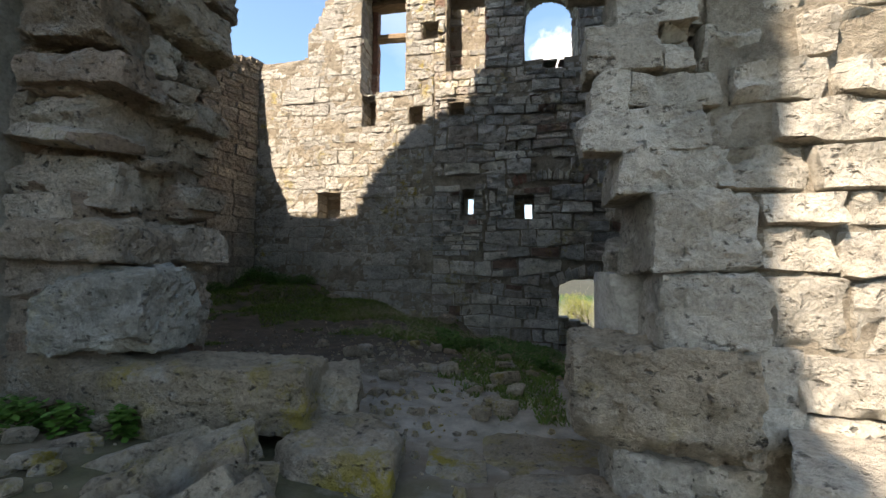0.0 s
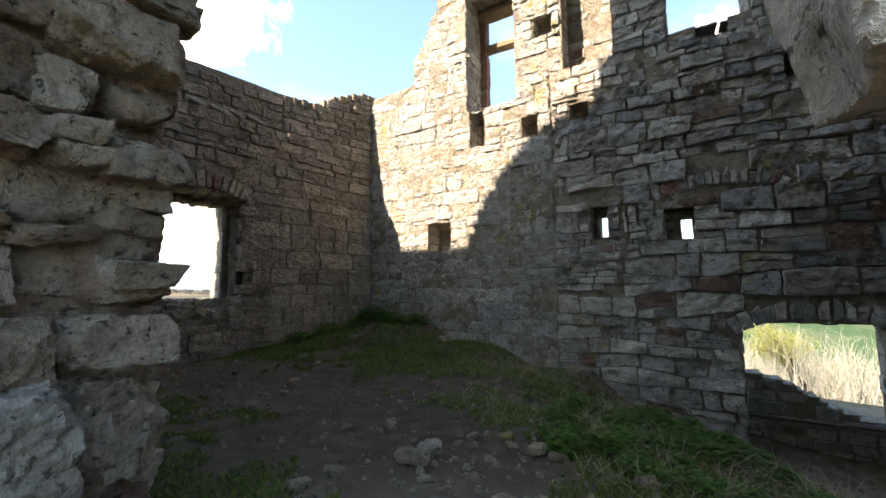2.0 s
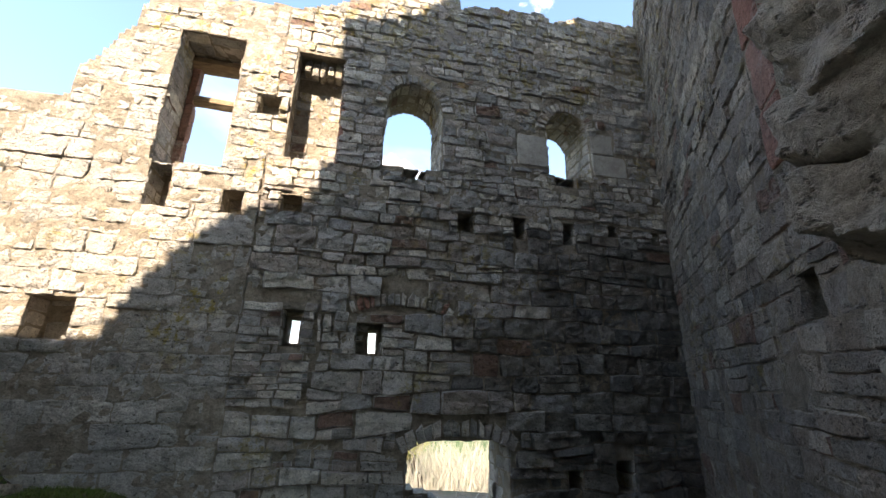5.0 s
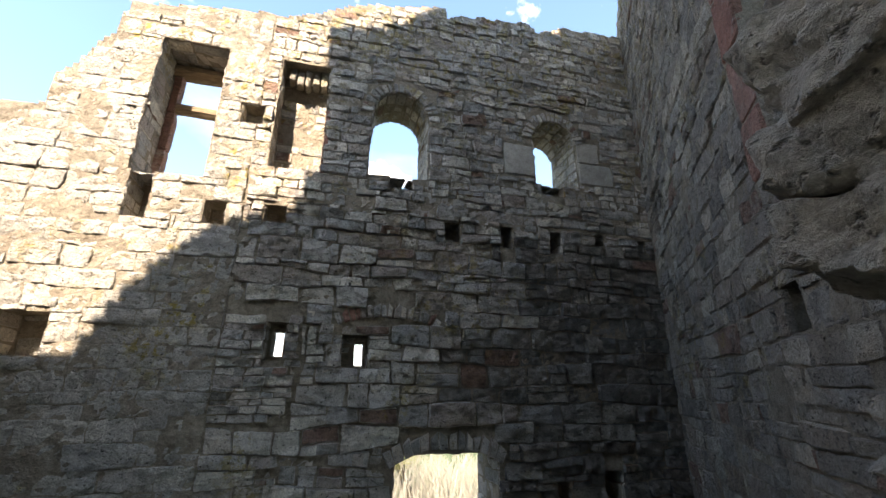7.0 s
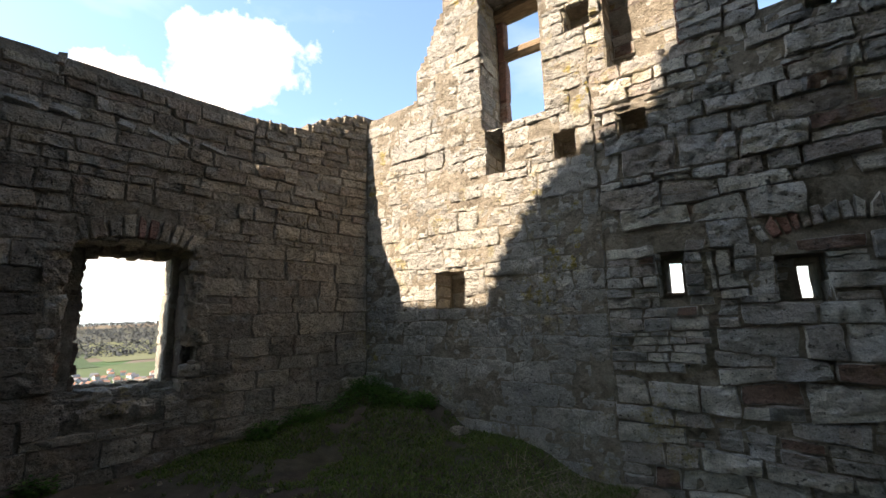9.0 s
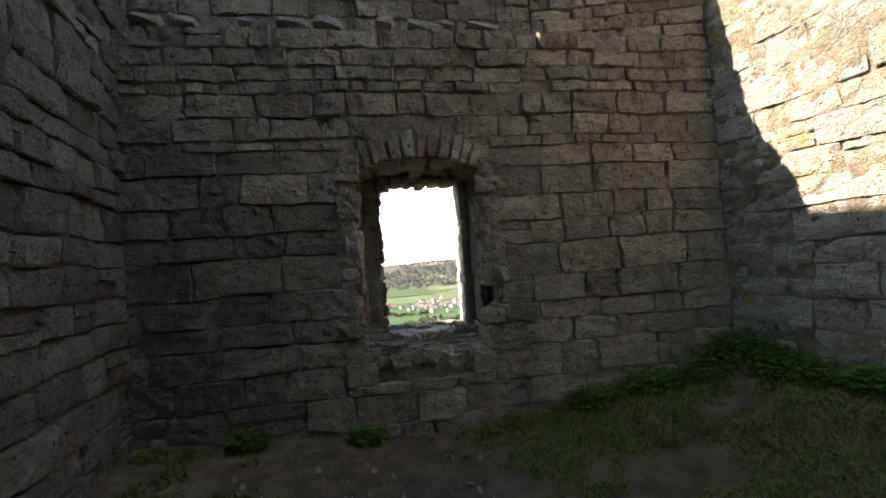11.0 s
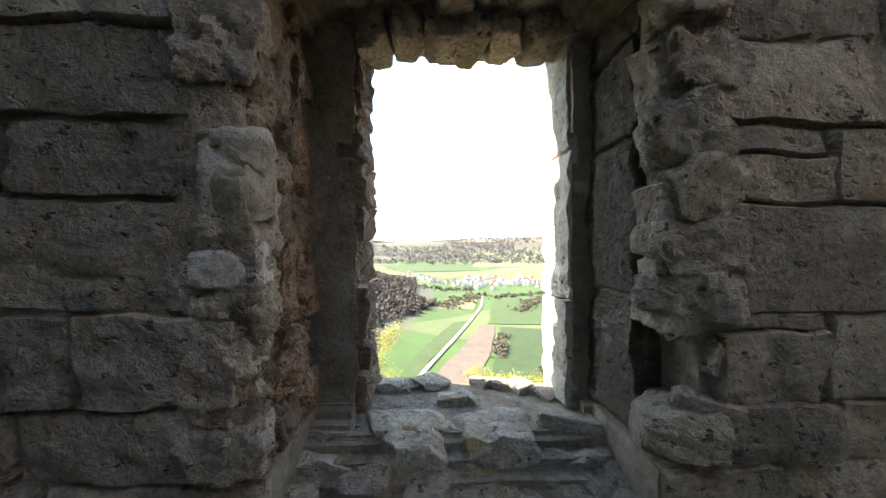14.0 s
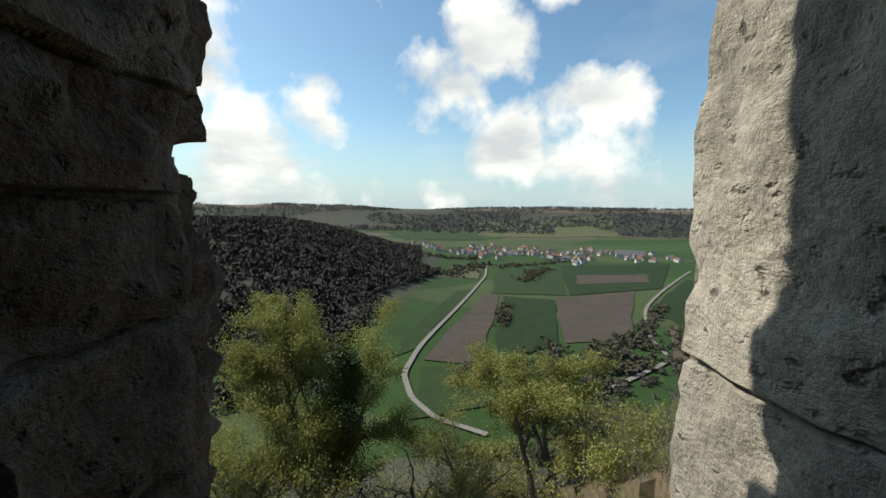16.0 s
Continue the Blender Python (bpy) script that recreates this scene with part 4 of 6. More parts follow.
for z0, z1, cuts_x in PIER_LOW + PIER_HIGH:
    back = 2.77 if z0 < 2.5 else 2.6
    for k, (xa, xb) in enumerate(zip(cuts_x, cuts_x[1:])):
        if 2.1 < z0 < 2.4 and k == 0:
            continue
        if k == 0:
            put_rock(pier, ((xa + xb) / 2, (2.44 + back) / 2, (z0 + z1) / 2), (xb - xa + 0.01, back - 2.44, z1 - z0 + 0.012), rng.uniform(-2, 2), rng.uniform(-1.5, 1.5), n=22, power=40, cuts=4, crook=0.1, shallow=0.13, rough=0.055)
        else:
            pier_quads.append([(xa, z0), (xb, z0), (xb, z1), (xa, z1)])
    inner, end = ((0.71, 3.06) if z0 < 1.9 else (0.72, 3.06) if z0 < 2.1 else (0.76, 3.06) if z0 < 2.3 else (0.9, 3.12) if z0 < 2.4 else (0.76, 3.1) if z0 < 2.65 else (0.83, 3.25) if z0 < 2.8
                  else (0.95, 3.16) if z0 < 2.95 else (0.85, 3.25) if z0 < 3.1 else (0.84, 3.245) if z0 < 3.25 else (0.8, 3.24) if z0 < 3.45 else (0.88, 3.2))
    near = 2.7 if z0 < 2.5 else 2.54
    half = (near + end) / 2 + rng.uniform(-0.06, 0.06)
    for ya, yb, in_out in ((near, half, 0.0), (half, end, rng.uniform(-0.03, 0.05))):
        put_rock(pier, (inner + in_out + 0.4 + rng.uniform(-0.01, 0.01), (ya + yb) / 2, (z0 + z1) / 2), (0.8, yb - ya + 0.01, z1 - z0 + 0.01), rng.uniform(-1.5, 1.5), rng.uniform(-4, 4), m_pier, n=22 if z0 > 2.5 else 18, power=36, cuts=8, crook=0.08, shallow=0.05, rough=0.09)
# the great squared block that overhangs the hollow
put_rock(pier, (0.915, 2.64, 2.298), (0.295, 0.4, 0.25), 1, 0.5, n=26, power=50, cuts=4, crook=0.06, shallow=0.15, rough=0.05)
put_rock(pier, (0.82, 2.9, 2.02), (0.26, 0.28, 0.3), 2, 1, m_ashlar, "dressed_stone", n=12, power=40, cuts=1, rough=0.012)
set_stones(pier, pier_face, pier_quads, m_pier, rng, yes, 120, 0.016, cell=0.02, rough=0.034, bulge=0.012, tilt=0.016, deep=0.14, grid=20, joint=0.003, edge=1.6)

# wall added unseen behind the camera, its end cut to shade the entrance
OUTER_END = [(-2, -1.27), (5.5, -1.22), (5.8, -1.15), (6.0, -1.22), (6.3, -1.29), (6.6, -1.36), (7.0, -1.3), (12, -1.3)]
outer = core("wall_outer", Plane((0, -1.0, 0), (1, 0, 0), (0, 1, 0)), steps(-7.0, -1.6, 0.4) + steps(-1.6, -1.1, 0.025), steps(-2, 5, 0.4) + steps(5, 7.4, 0.06) + steps(7.4, 12, 0.4),
             lambda u, v: None if u > between(OUTER_END, v) + 0.04 * noise.noise((v * 6, 1, 2)) else 0.0, 0.8, m_mortar)
tagged(outer, "unseen stone wall added behind the camera to shade the entrance", "wall", kind="structure")

# ---- ground: the yard, the castle hill and the valley ----
KNOTS = [(-4.7, 8.3, 2.08), (-3.7, 8.3, 1.93), (-2.7, 8.3, 1.64), (-1.0, 8.3, 1.33), (0.0, 8.3, 0.95), (0.6, 8.3, 0.55), (1.2, 8.3, 0.3), (2.2, 8.4, 0.25), (4.5, 8.0, 0.3),
         (-4.9, 7.5, 1.8), (-5.1, 6.5, 1.66), (-5.3, 5.4, 1.56), (-5.5, 4.2, 1.66), (-5.6, 3.2, 1.74), (-1.2, 4.7, 1.47), (-0.86, 5.2, 1.48), (-1.0, 3.9, 1.48),
         (-3.4, 6.8, 1.6), (-3.6, 4.9, 1.45), (-2.5, 5.5, 1.45), (-1.5, 6.8, 1.5), (0.0, 6.8, 1.15), (0.1, 4.5, 1.4), (0.5, 3.6, 1.42), (1.2, 5.2, 1.05), (2.6, 6.6, 0.5),
         (0.0, 2.7, 1.4), (-0.4, 2.0, 1.5), (-1.3, 2.1, 1.58), (0.3, 1.0, 1.45), (1.2, 2.0, 1.45), (-2.0, 0.5, 1.55), (2.5, 0.5, 1.4), (0, -2, 1.5), (3, 3.6, 0.9)]


def yard(x, y):
    total = weight = 0.0
    for a, b, h in KNOTS:
        w = 1.0 / ((x - a) ** 2 + (y - b) ** 2 + 0.03) ** 1.6
        total, weight = total + w * h, weight + w
    return total / weight


def smooth(a, b, x):
    t = min(max((x - a) / (b - a), 0.0), 1.0)
    return t * t * (3 - 2 * t)


def land(x, y):
    """Height of the ground."""
    d = math.hypot(x + 0.5, y - 4.0)
    near = yard(x, y) if d < 14 else 1.2
    az = math.degrees(math.atan2(y - 5.5, x + 5.5)) % 360
    r = math.hypot(x + 5.5, y - 5.5)
    # steep below the window, gentle to the north
    steep = 0.62 - 0.4 * smooth(0.35, 0.8, (y - 4.0) / max(d, 0.1)) * (1 - smooth(20, 60, d))
    slope = near - steep * max(0.0, d - 6.2)
    over = -((x + 4.79) * 0.9863 - (y - 8.4) * 0.1647) - 0.95
    if over > 0 and y < 12:
        slope -= min(3.5, 1.3 * over)
    floor = -100 + 4 * noise.noise((x * 0.004, y * 0.004, 0))
    h = max(slope, floor) if d < 150 else floor
    # the wooded ridge, and the hills on the skyline
    ridge = 78 * math.exp(-((r - 760) / 300) ** 2) * smooth(164, 192, az) * (1 - smooth(225, 250, az))
    far = smooth(1700, 3600, r) * (98 + 50 * noise.noise((az * 0.05, 2.2, 0)) + 14 * noise.noise((az * 0.13, 5.2, 1)))
    fold = smooth(1500, 2300, r) * 26 * (0.5 + noise.noise((x * 0.0011, y * 0.0011, 3)))
    return h + (ridge + far + fold) * smooth(150, 400, r) + (0.02 * noise.noise((x * 2.2, y * 2.2, 0)) + 0.012 * noise.noise((x * 7, y * 7, 0)) if d < 12 else 0)


def ground_sheet():
    rings = [0.0]
    r, step = 0.0, 0.11
    while r < 4800:
        step = 0.11 if r < 7 else min(step * 1.055, 90)
        r += step
        rings.append(r)
    seg = 300
    verts, faces = [(-0.5, 4.0, land(-0.5, 4.0))], []
    for r in rings[1:]:
        for k in range(seg):
            a = 2 * math.pi * k / seg
            x, y = -0.5 + r * math.cos(a), 4.0 + r * math.sin(a)
            verts.append((x, y, land(x, y)))
    for k in range(seg):
        faces.append((0, 1 + k, 1 + (k + 1) % seg))
    for i in range(len(rings) - 2):
        a, b = 1 + i * seg, 1 + (i + 1) * seg
        for k in range(seg):
            j = (k + 1) % seg
            faces.append((a + k, b + k, b + j, a + j))
    return verts, faces


def ground_look():
    n = Nodes("ground", 0.95)
    xyz = n.height()
    big = n.noise(0.7, 5, 0.6)
    fine = n.noise(6.0, 8, 0.62)
    dirt = n.ramp(fine, (0.3, (0.06, 0.042, 0.026)), (0.5, (0.118, 0.086, 0.056)), (0.72, (0.2, 0.155, 0.108)))
    grass = n.ramp(n.noise(30.0, 5, 0.7), (0.3, (0.028, 0.04, 0.012)), (0.55, (0.06, 0.085, 0.025)), (0.8, (0.13, 0.13, 0.05)))
    yardc = n.mix(n.ramp(big, (0.5, 0.0), (0.6, 0.4)), dirt, grass)
    # the valley: fields, meadows and bare woods, in a patchwork
    far = n.ramp(n.math("DIVIDE", xyz[2], -100.0), (0.04, 0.0), (0.12, 1.0))
    patch = n.t.nodes.new("ShaderNodeTexVoronoi")
    patch.inputs["Scale"].default_value = 0.0052
    n.t.links.new(n.at((1, 0.45, 0)), patch.inputs["Vector"])
    tone = n.t.nodes.new("ShaderNodeSeparateColor")
    n.t.links.new(patch.outputs["Color"], tone.inputs[0])
    field = n.ramp(tone.outputs[0], (0.0, (0.025, 0.055, 0.012)), (0.38, (0.035, 0.07, 0.018)), (0.42, (0.09, 0.07, 0.05)), (0.6, (0.10, 0.08, 0.058)), (0.64, (0.05, 0.07, 0.025)), (1.0, (0.028, 0.055, 0.012)))
    field.node.color_ramp.interpolation = "CONSTANT"
    field = n.mix(0.5, field, n.ramp(n.noise(0.02, 6, 0.65), (0.3, 0.6), (0.7, 1.3)), "MULTIPLY")
    # bare woodland floor on the slopes, pale worn rock in the passage
    slope = n.ramp(n.math("DIVIDE", xyz[2], -100.0), (0.05, 1.0), (0.9, 1.0), (0.935, 0.0))
    field = n.mix(slope, field, n.ramp(n.noise(0.05, 6, 0.7), (0.35, (0.035, 0.036, 0.028)), (0.6, (0.055, 0.055, 0.038)), (0.8, (0.05, 0.065, 0.03))))
    worn = n.t.nodes.new("ShaderNodeVectorMath")
    worn.operation = "DISTANCE"
    n.t.links.new(n.pos.outputs["Position"], worn.inputs[0])
    worn.inputs[1].default_value = (0.15, 3.55, 1.45)
    rocky = n.math("MULTIPLY", n.ramp(n.math("ADD", n.math("DIVIDE", worn.outputs["Value"], 3.0), n.math("MULTIPLY", n.math("SUBTRACT", fine, 0.5), 0.9)), (0.14, 1.0), (0.38, 0.0)), 0.85)
    yardc = n.mix(rocky, yardc, n.ramp(n.noise(7.0, 8, 0.7), (0.3, (0.15, 0.125, 0.1)), (0.7, (0.40, 0.35, 0.285))))
    # blacker earth in the trodden yard within the walls, fading out from its middle
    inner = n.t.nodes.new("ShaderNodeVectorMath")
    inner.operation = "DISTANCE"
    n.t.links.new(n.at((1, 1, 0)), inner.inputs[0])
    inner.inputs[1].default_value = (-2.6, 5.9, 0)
    blacker = n.ramp(n.math("ADD", n.math("DIVIDE", inner.outputs["Value"], 4.0), n.math("MULTIPLY", n.math("SUBTRACT", big, 0.5), 0.6)), (0.5, 0.8), (0.85, 0.0))
    yardc = n.mix(n.math("MULTIPLY", blacker, 0.8), yardc, n.ramp(fine, (0.3, (0.018, 0.014, 0.011)), (0.7, (0.05, 0.04, 0.031))))
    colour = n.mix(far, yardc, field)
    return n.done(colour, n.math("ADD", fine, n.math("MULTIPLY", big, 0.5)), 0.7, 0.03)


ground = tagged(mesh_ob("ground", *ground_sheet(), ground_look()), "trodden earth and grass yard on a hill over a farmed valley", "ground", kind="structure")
# ---- dressed details of the openings ----
rng = random.Random(23)
jambs = [[(4.37, a), (4.73, a), (4.73, b), (4.37, b)] for a, b in ((4.26, 4.72), (4.73, 5.3), (5.31, 5.9), (5.91, 6.58))]
set_stones(wall_east, east, jambs, m_red, rng, yes, 6, 0.004, name="red_jamb_stone", cell=0.05, rough=0.006)


def beam(name, a, b, wid, hei, mat, parent=None, n=14):
    """A rough-sawn bar between two points, a little bent and worn."""
    a, b = Vector(a), Vector(b)
    along = (b - a).normalized()
    side = along.cross(Vector((0, 0, 1))).normalized()
    up = side.cross(along)
    verts, faces = [], []
    for i in range(n + 1):
        p = a + (b - a) * i / n
        for k in range(8):
            g = 2 * math.pi * (k + 0.5) / 8
            x, y = math.cos(g), math.sin(g)
            m = max(abs(x), abs(y))
            f = 1 + 0.06 * noise.noise((i * 0.7, k * 3.1, a.x))
            verts.append(tuple(p + side * (x / m * wid / 2 * f) + up * (y / m * hei / 2 * f)))
    for i in range(n):
        for k in range(8):
            j = (k + 1) % 8
            faces.append((i * 8 + k, i * 8 + j, i * 8 + 8 + j, i * 8 + 8 + k))
    faces += [tuple(range(7, -1, -1)), tuple(range(n * 8, n * 8 + 8))]
    return mesh_ob(name, verts, faces, mat, parent)


def wood_look(name, dark, light):
    n = Nodes(name, 0.85)
    g = n.noise(3.0, 8, 0.65, n.at((2, 14, 14)))
    return n.done(n.ramp(g, (0.3, dark), (0.7, light)), g, 0.6, 0.01)


m_wood = wood_look("old_timber", (0.10, 0.07, 0.045), (0.30, 0.22, 0.14))
m_iron = Nodes("rusty_iron", 0.6)
m_iron.b.inputs["Metallic"].default_value = 0.7
m_iron = m_iron.done(m_iron.ramp(m_iron.noise(25.0), (0.35, (0.05, 0.04, 0.035)), (0.7, (0.12, 0.07, 0.045))))
tagged(beam("timber_transom", (-2.7, 9.08, 6.97), (-1.72, 9.08, 6.95), 0.16, 0.17, m_wood), "weathered wooden beam across the tall window opening", "beam")
tagged(beam("timber_lintel", (-2.72, 9.05, 7.62), (-1.7, 9.05, 7.62), 0.3, 0.2, m_wood), "dark old wooden lintel over the tall window", "beam")
frame_red = Plane((0, 9.0, 0), (1, 0, 0), (0, -1, 0))
set_stones(wall_great, frame_red, [[(-2.66, a), (-2.52, a), (-2.52, b), (-2.66, b)] for a, b in ((5.56, 6.2), (6.21, 6.85), (6.86, 7.52))], m_red, rng, yes, 5, 0.004, name="red_jamb_stone", cell=0.06, deep=0.14)
set_stones(wall_great, great, [[(-0.29, a), (-0.2, a), (-0.2, b), (-0.29, b)] for a, b in ((5.82, 6.1), (6.11, 6.5), (6.51, 6.9))], m_red, rng, yes, 5, 0.002, name="red_jamb_stone", cell=0.05, rough=0.004)
# broken stones that hang from the head of the blind niche
for k in range(5):
    put_rock(wall_great, (-0.86 + 0.12 * k, 8.66, 7.6 - 0.05 * (k % 2)), (0.1, 0.2, 0.22 + 0.08 * (k % 3)), 0, 0, m_warm, name="hanging_stone", n=6)
tagged(beam("iron_bar", (0.95, 8.72, 0.9), (2.4, 8.72, 0.9), 0.03, 0.03, m_iron, n=6), "thin rusty iron bar across the doorway", "bar")
LOW_TOP = [(0.4, 1.5), (1.15, 1.33), (1.5, 1.2), (1.75, 1.08), (1.9, 0.98), (2.2, 0.86), (3.2, 0.7)]
low_face = Plane((0, 9.3, 0), (1, 0, 0), (0, -1, 0))
low_wall = core("low_wall", low_face, steps(0.4, 3.2, 0.07), steps(-1.5, 1.5, 0.06), lambda u, v: None if v > between(LOW_TOP, u) else 0.012, 0.35, m_mortar)
tagged(low_wall, "low ruined stone wall just outside the doorway", "wall", kind="structure")
set_stones(low_wall, low_face, lay(rng, 0.4, 3.1, -0.8, 1.5, (0.1, 0.2), (0.16, 0.4), lambda u, v: v < between(LOW_TOP, u), (), 0.03), m_wall, rng, yes, 120, 0.012, cell=0.045)

# ---- fallen blocks at the threshold ----
rng = random.Random(29)


def fallen(name, at, size, turn, lean, label, mat=None, **kw):
    return tagged(put_rock(None, at, size, turn, lean, mat or m_boulder, name, **kw), label, "stone")


HEWN = dict(n=26, power=50, cuts=8, crook=0.12, shallow=0.12, rough=0.05)
fallen("threshold_block", (-0.9, 2.6, 1.665), (0.84, 0.36, 0.27), 9, 1, "long rough limestone block with yellow lichen at the broken entrance", **HEWN)
fallen("threshold_block", (-0.47, 2.85, 1.62), (0.24, 0.26, 0.22), 18, 3, "broken stone end beside the long lichened block", **CRAG)
fallen("threshold_block", (-0.3, 2.57, 1.425), (0.44, 0.4, 0.28), 5, 1, "large squared stone block lying in the broken entrance", **HEWN)
fallen("threshold_slab", (0.11, 2.74, 1.35), (0.24, 0.26, 0.16), 5, 0, "flat stone slab sunk in the trodden ground", **HEWN)
fallen("threshold_slab", (0.1, 2.44, 1.31), (0.26, 0.3, 0.16), -4, 2, "lower flat stone slab sunk in the trodden ground", **HEWN)
fallen("threshold_slab", (0.52, 2.86, 1.335), (0.64, 0.56, 0.15), 8, 0, "broad flat stone slab at the foot of the pier", **HEWN)
fallen("threshold_slab", (0.62, 2.5, 1.36), (0.7, 0.3, 0.22), 4, -2, "worn pale stone step at the foot of the pier", **HEWN)
fallen("footing_stone", (-1.75, 2.64, 1.72), (0.82, 0.4, 0.21), 2, 1, "flat footing stone under the broken wall", **HEWN)
fallen("slanting_slab", (-0.84, 2.26, 1.52), (0.44, 0.13, 0.15), 32, -16, "grey split slab leaning in the earth", **CRAG)
for x, y, wide, tall, lean in ((-0.66, 2.16, 0.2, 0.12, -28), (-0.55, 2.24, 0.16, 0.12, -20), (-0.7, 2.04, 0.17, 0.1, -24), (-0.48, 2.1, 0.2, 0.1, -30), (-0.42, 2.22, 0.14, 0.12, 12), (-0.57, 2.0, 0.16, 0.08, 20),
                               (-0.6, 2.34, 0.2, 0.14, -14), (-0.36, 2.1, 0.13, 0.1, -32), (-0.78, 2.1, 0.16, 0.06, -10), (0.72, 2.42, 0.2, 0.07, 4), (0.92, 2.44, 0.14, 0.07, -3)):
    fallen("rubble_stone", (x, y, land(x, y) + tall * 0.45), (wide, wide * 0.45, tall), rng.uniform(15, 60), lean, "small angular rubble stone by the threshold blocks", n=10, power=30, cuts=5, crook=0.25, rough=0.08)
for k in range(9):
    x, y = rng.uniform(-1.5, -0.95), rng.uniform(1.9, 2.3)
    fallen("rubble_stone", (x, y, land(x, y) + 0.012), (rng.uniform(0.07, 0.16), rng.uniform(0.04, 0.06), 0.04), rng.uniform(20, 50), rng.uniform(-8, 8), "thin brown flake of stone in the earth", n=8, power=40, crook=0.25)
fallen("ledge_slab", (1.36, 2.2, 1.67), (0.62, 0.42, 0.1), -28, 3, "tilted stone slab jutting from the foot of the pier", m_pier, **HEWN)
fallen("corner_boulder", (-1.35, 2.59, 2.015), (0.46, 0.36, 0.37), 6, 2, "big angular grey boulder built into the broken wall end", m_pier, n=28, power=40, cuts=10, crook=0.13, shallow=0.08, rough=0.05)
fallen("pier_boulder", (0.815, 2.63, 1.775), (0.52, 0.42, 0.34), -3, 1, "big lichen-stained boulder at the foot of the pier", n=30, power=40, cuts=9, crook=0.1, shallow=0.12, rough=0.06)

# loose stones in the yard
kinds = [centred("loose_stone", *rock(rng, (0, 0, 0), (1, rng.uniform(0.6, 0.9), rng.uniform(0.35, 0.6)), n=5, rough=0.1), m_boulder) for _ in range(6)]
spots = []
for k in range(190):
    if k < 110:
        x, y = rng.gauss(-0.2, 0.65), rng.uniform(2.8, 4.9)
    elif k < 150:
        x, y = rng.uniform(-4.4, -0.5), rng.gauss(4.9, 0.5)
    else:
        x, y = rng.uniform(-2.2, -0.4), rng.uniform(1.4, 2.2)
    spots.append((x, y, rng.uniform(0.02, 0.055) if rng.random() < 0.85 else rng.uniform(0.07, 0.15)))
spots += [(-0.95, 4.3, 0.2), (-0.5, 3.75, 0.14), (0.05, 5.15, 0.14), (-0.18, 4.2, 0.16), (0.25, 4.0, 0.2), (-3.0, 8.15, 0.22), (-0.9, 8.1, 0.3)]
for k, (x, y, s) in enumerate(spots):
    if y < 3.2 and not -1.2 < x < 0.6:
        continue
    m = pose(x, y, land(x, y) + 0.18 * s, rng.uniform(-12, 12), rng.uniform(-12, 12), rng.uniform(0, 360))
    src = kinds[k % 6]
    ob = copy_thing(src, m)
    ob.scale = (s, s, s)
    tagged(ob, "small pale limestone rubble lying on bare earth", "stone", "loose stones in the yard")
for src in kinds:
    bpy.data.objects.remove(src)


# pebbles and grit on the trodden way
def pebbles(count, r):
    verts, faces = [], []
    for _ in range(count):
        x, y = (r.gauss(-0.35, 0.7), r.uniform(1.5, 4.8)) if r.random() < 0.6 else (r.uniform(-5.0, -0.4), r.gauss(4.8, 0.55))
        s = 0.007 + 0.032 * r.random() ** 4
        if not (inside(x, y) or (-1.2 < x < 0.6 and y < 3.3)):
            continue
        c, k, g = Vector((x, y, land(x, y) + s * 0.3)), len(verts), r.uniform(0, 6.3)
        for a, h in ((0, 0), (1, 0), (2, 0), (3, 0), (4, 0), (0, 1), (1.6, 1), (3.3, 1)):
            a, f = g + a * 2 * math.pi / 5, s * r.uniform(0.75, 1.2) * (0.55 if h else 1)
            verts.append((c.x + f * math.cos(a), c.y + 0.8 * f * math.sin(a), c.z + (s * r.uniform(0.4, 0.7) if h else -s * 0.5)))
        faces += [(k + 5, k + 6, k + 7), (k, k + 1, k + 6, k + 5), (k + 1, k + 2, k + 6), (k + 2, k + 3, k + 7, k + 6), (k + 3, k + 4, k + 7), (k + 4, k, k + 5, k + 7)]
    return verts, faces


def inside(x, y):
    return x > -4.72 + 0.167 * (y - 8.4) and y < 8.36 and y > 3.2 and x < 5.2 + 0.66 * (y - 8.4)


tagged(mesh_ob("pebbles", *pebbles(1300, rng), m_boulder, None, False), "pebbles and stone grit on the trodden earth", "gravel", kind="stuff")


# ---- plants ----
def leaf_look(name, a, b, c, thin=0.35):
    n = Nodes(name, 0.6)
    col = n.ramp(n.chance(), (0.0, a), (0.5, b), (1.0, c))
    n.done(n.mix(0.5, col, n.ramp(n.noise(3.0, 3), (0.3, 0.7), (0.7, 1.25)), "MULTIPLY"))
    glow = n.t.nodes.new("ShaderNodeBsdfTranslucent")
    n.t.links.new(col, glow.inputs[0])
    mixed = n.t.nodes.new("ShaderNodeMixShader")
    mixed.inputs[0].default_value = thin
    n.t.links.new(n.b.outputs[0], mixed.inputs[1])
    n.t.links.new(glow.outputs[0], mixed.inputs[2])
    n.t.links.new(mixed.outputs[0], n.t.nodes["Material Output"].inputs[0])
    return n.m


m_grass = leaf_look("grass_blade", (0.07, 0.125, 0.018), (0.11, 0.175, 0.028), (0.18, 0.19, 0.06))
m_weed = leaf_look("nettle_leaf", (0.045, 0.11, 0.016), (0.075, 0.165, 0.025), (0.12, 0.22, 0.045))
m_straw = leaf_look("dry_straw", (0.28, 0.22, 0.13), (0.36, 0.30, 0.19), (0.22, 0.17, 0.10), 0.15)
m_spring = leaf_look("spring_leaf", (0.14, 0.15, 0.03), (0.21, 0.22, 0.05), (0.30, 0.29, 0.10))
m_ivy = leaf_look("ivy_leaf", (0.02, 0.035, 0.012), (0.035, 0.06, 0.018), (0.05, 0.08, 0.025), 0.15)
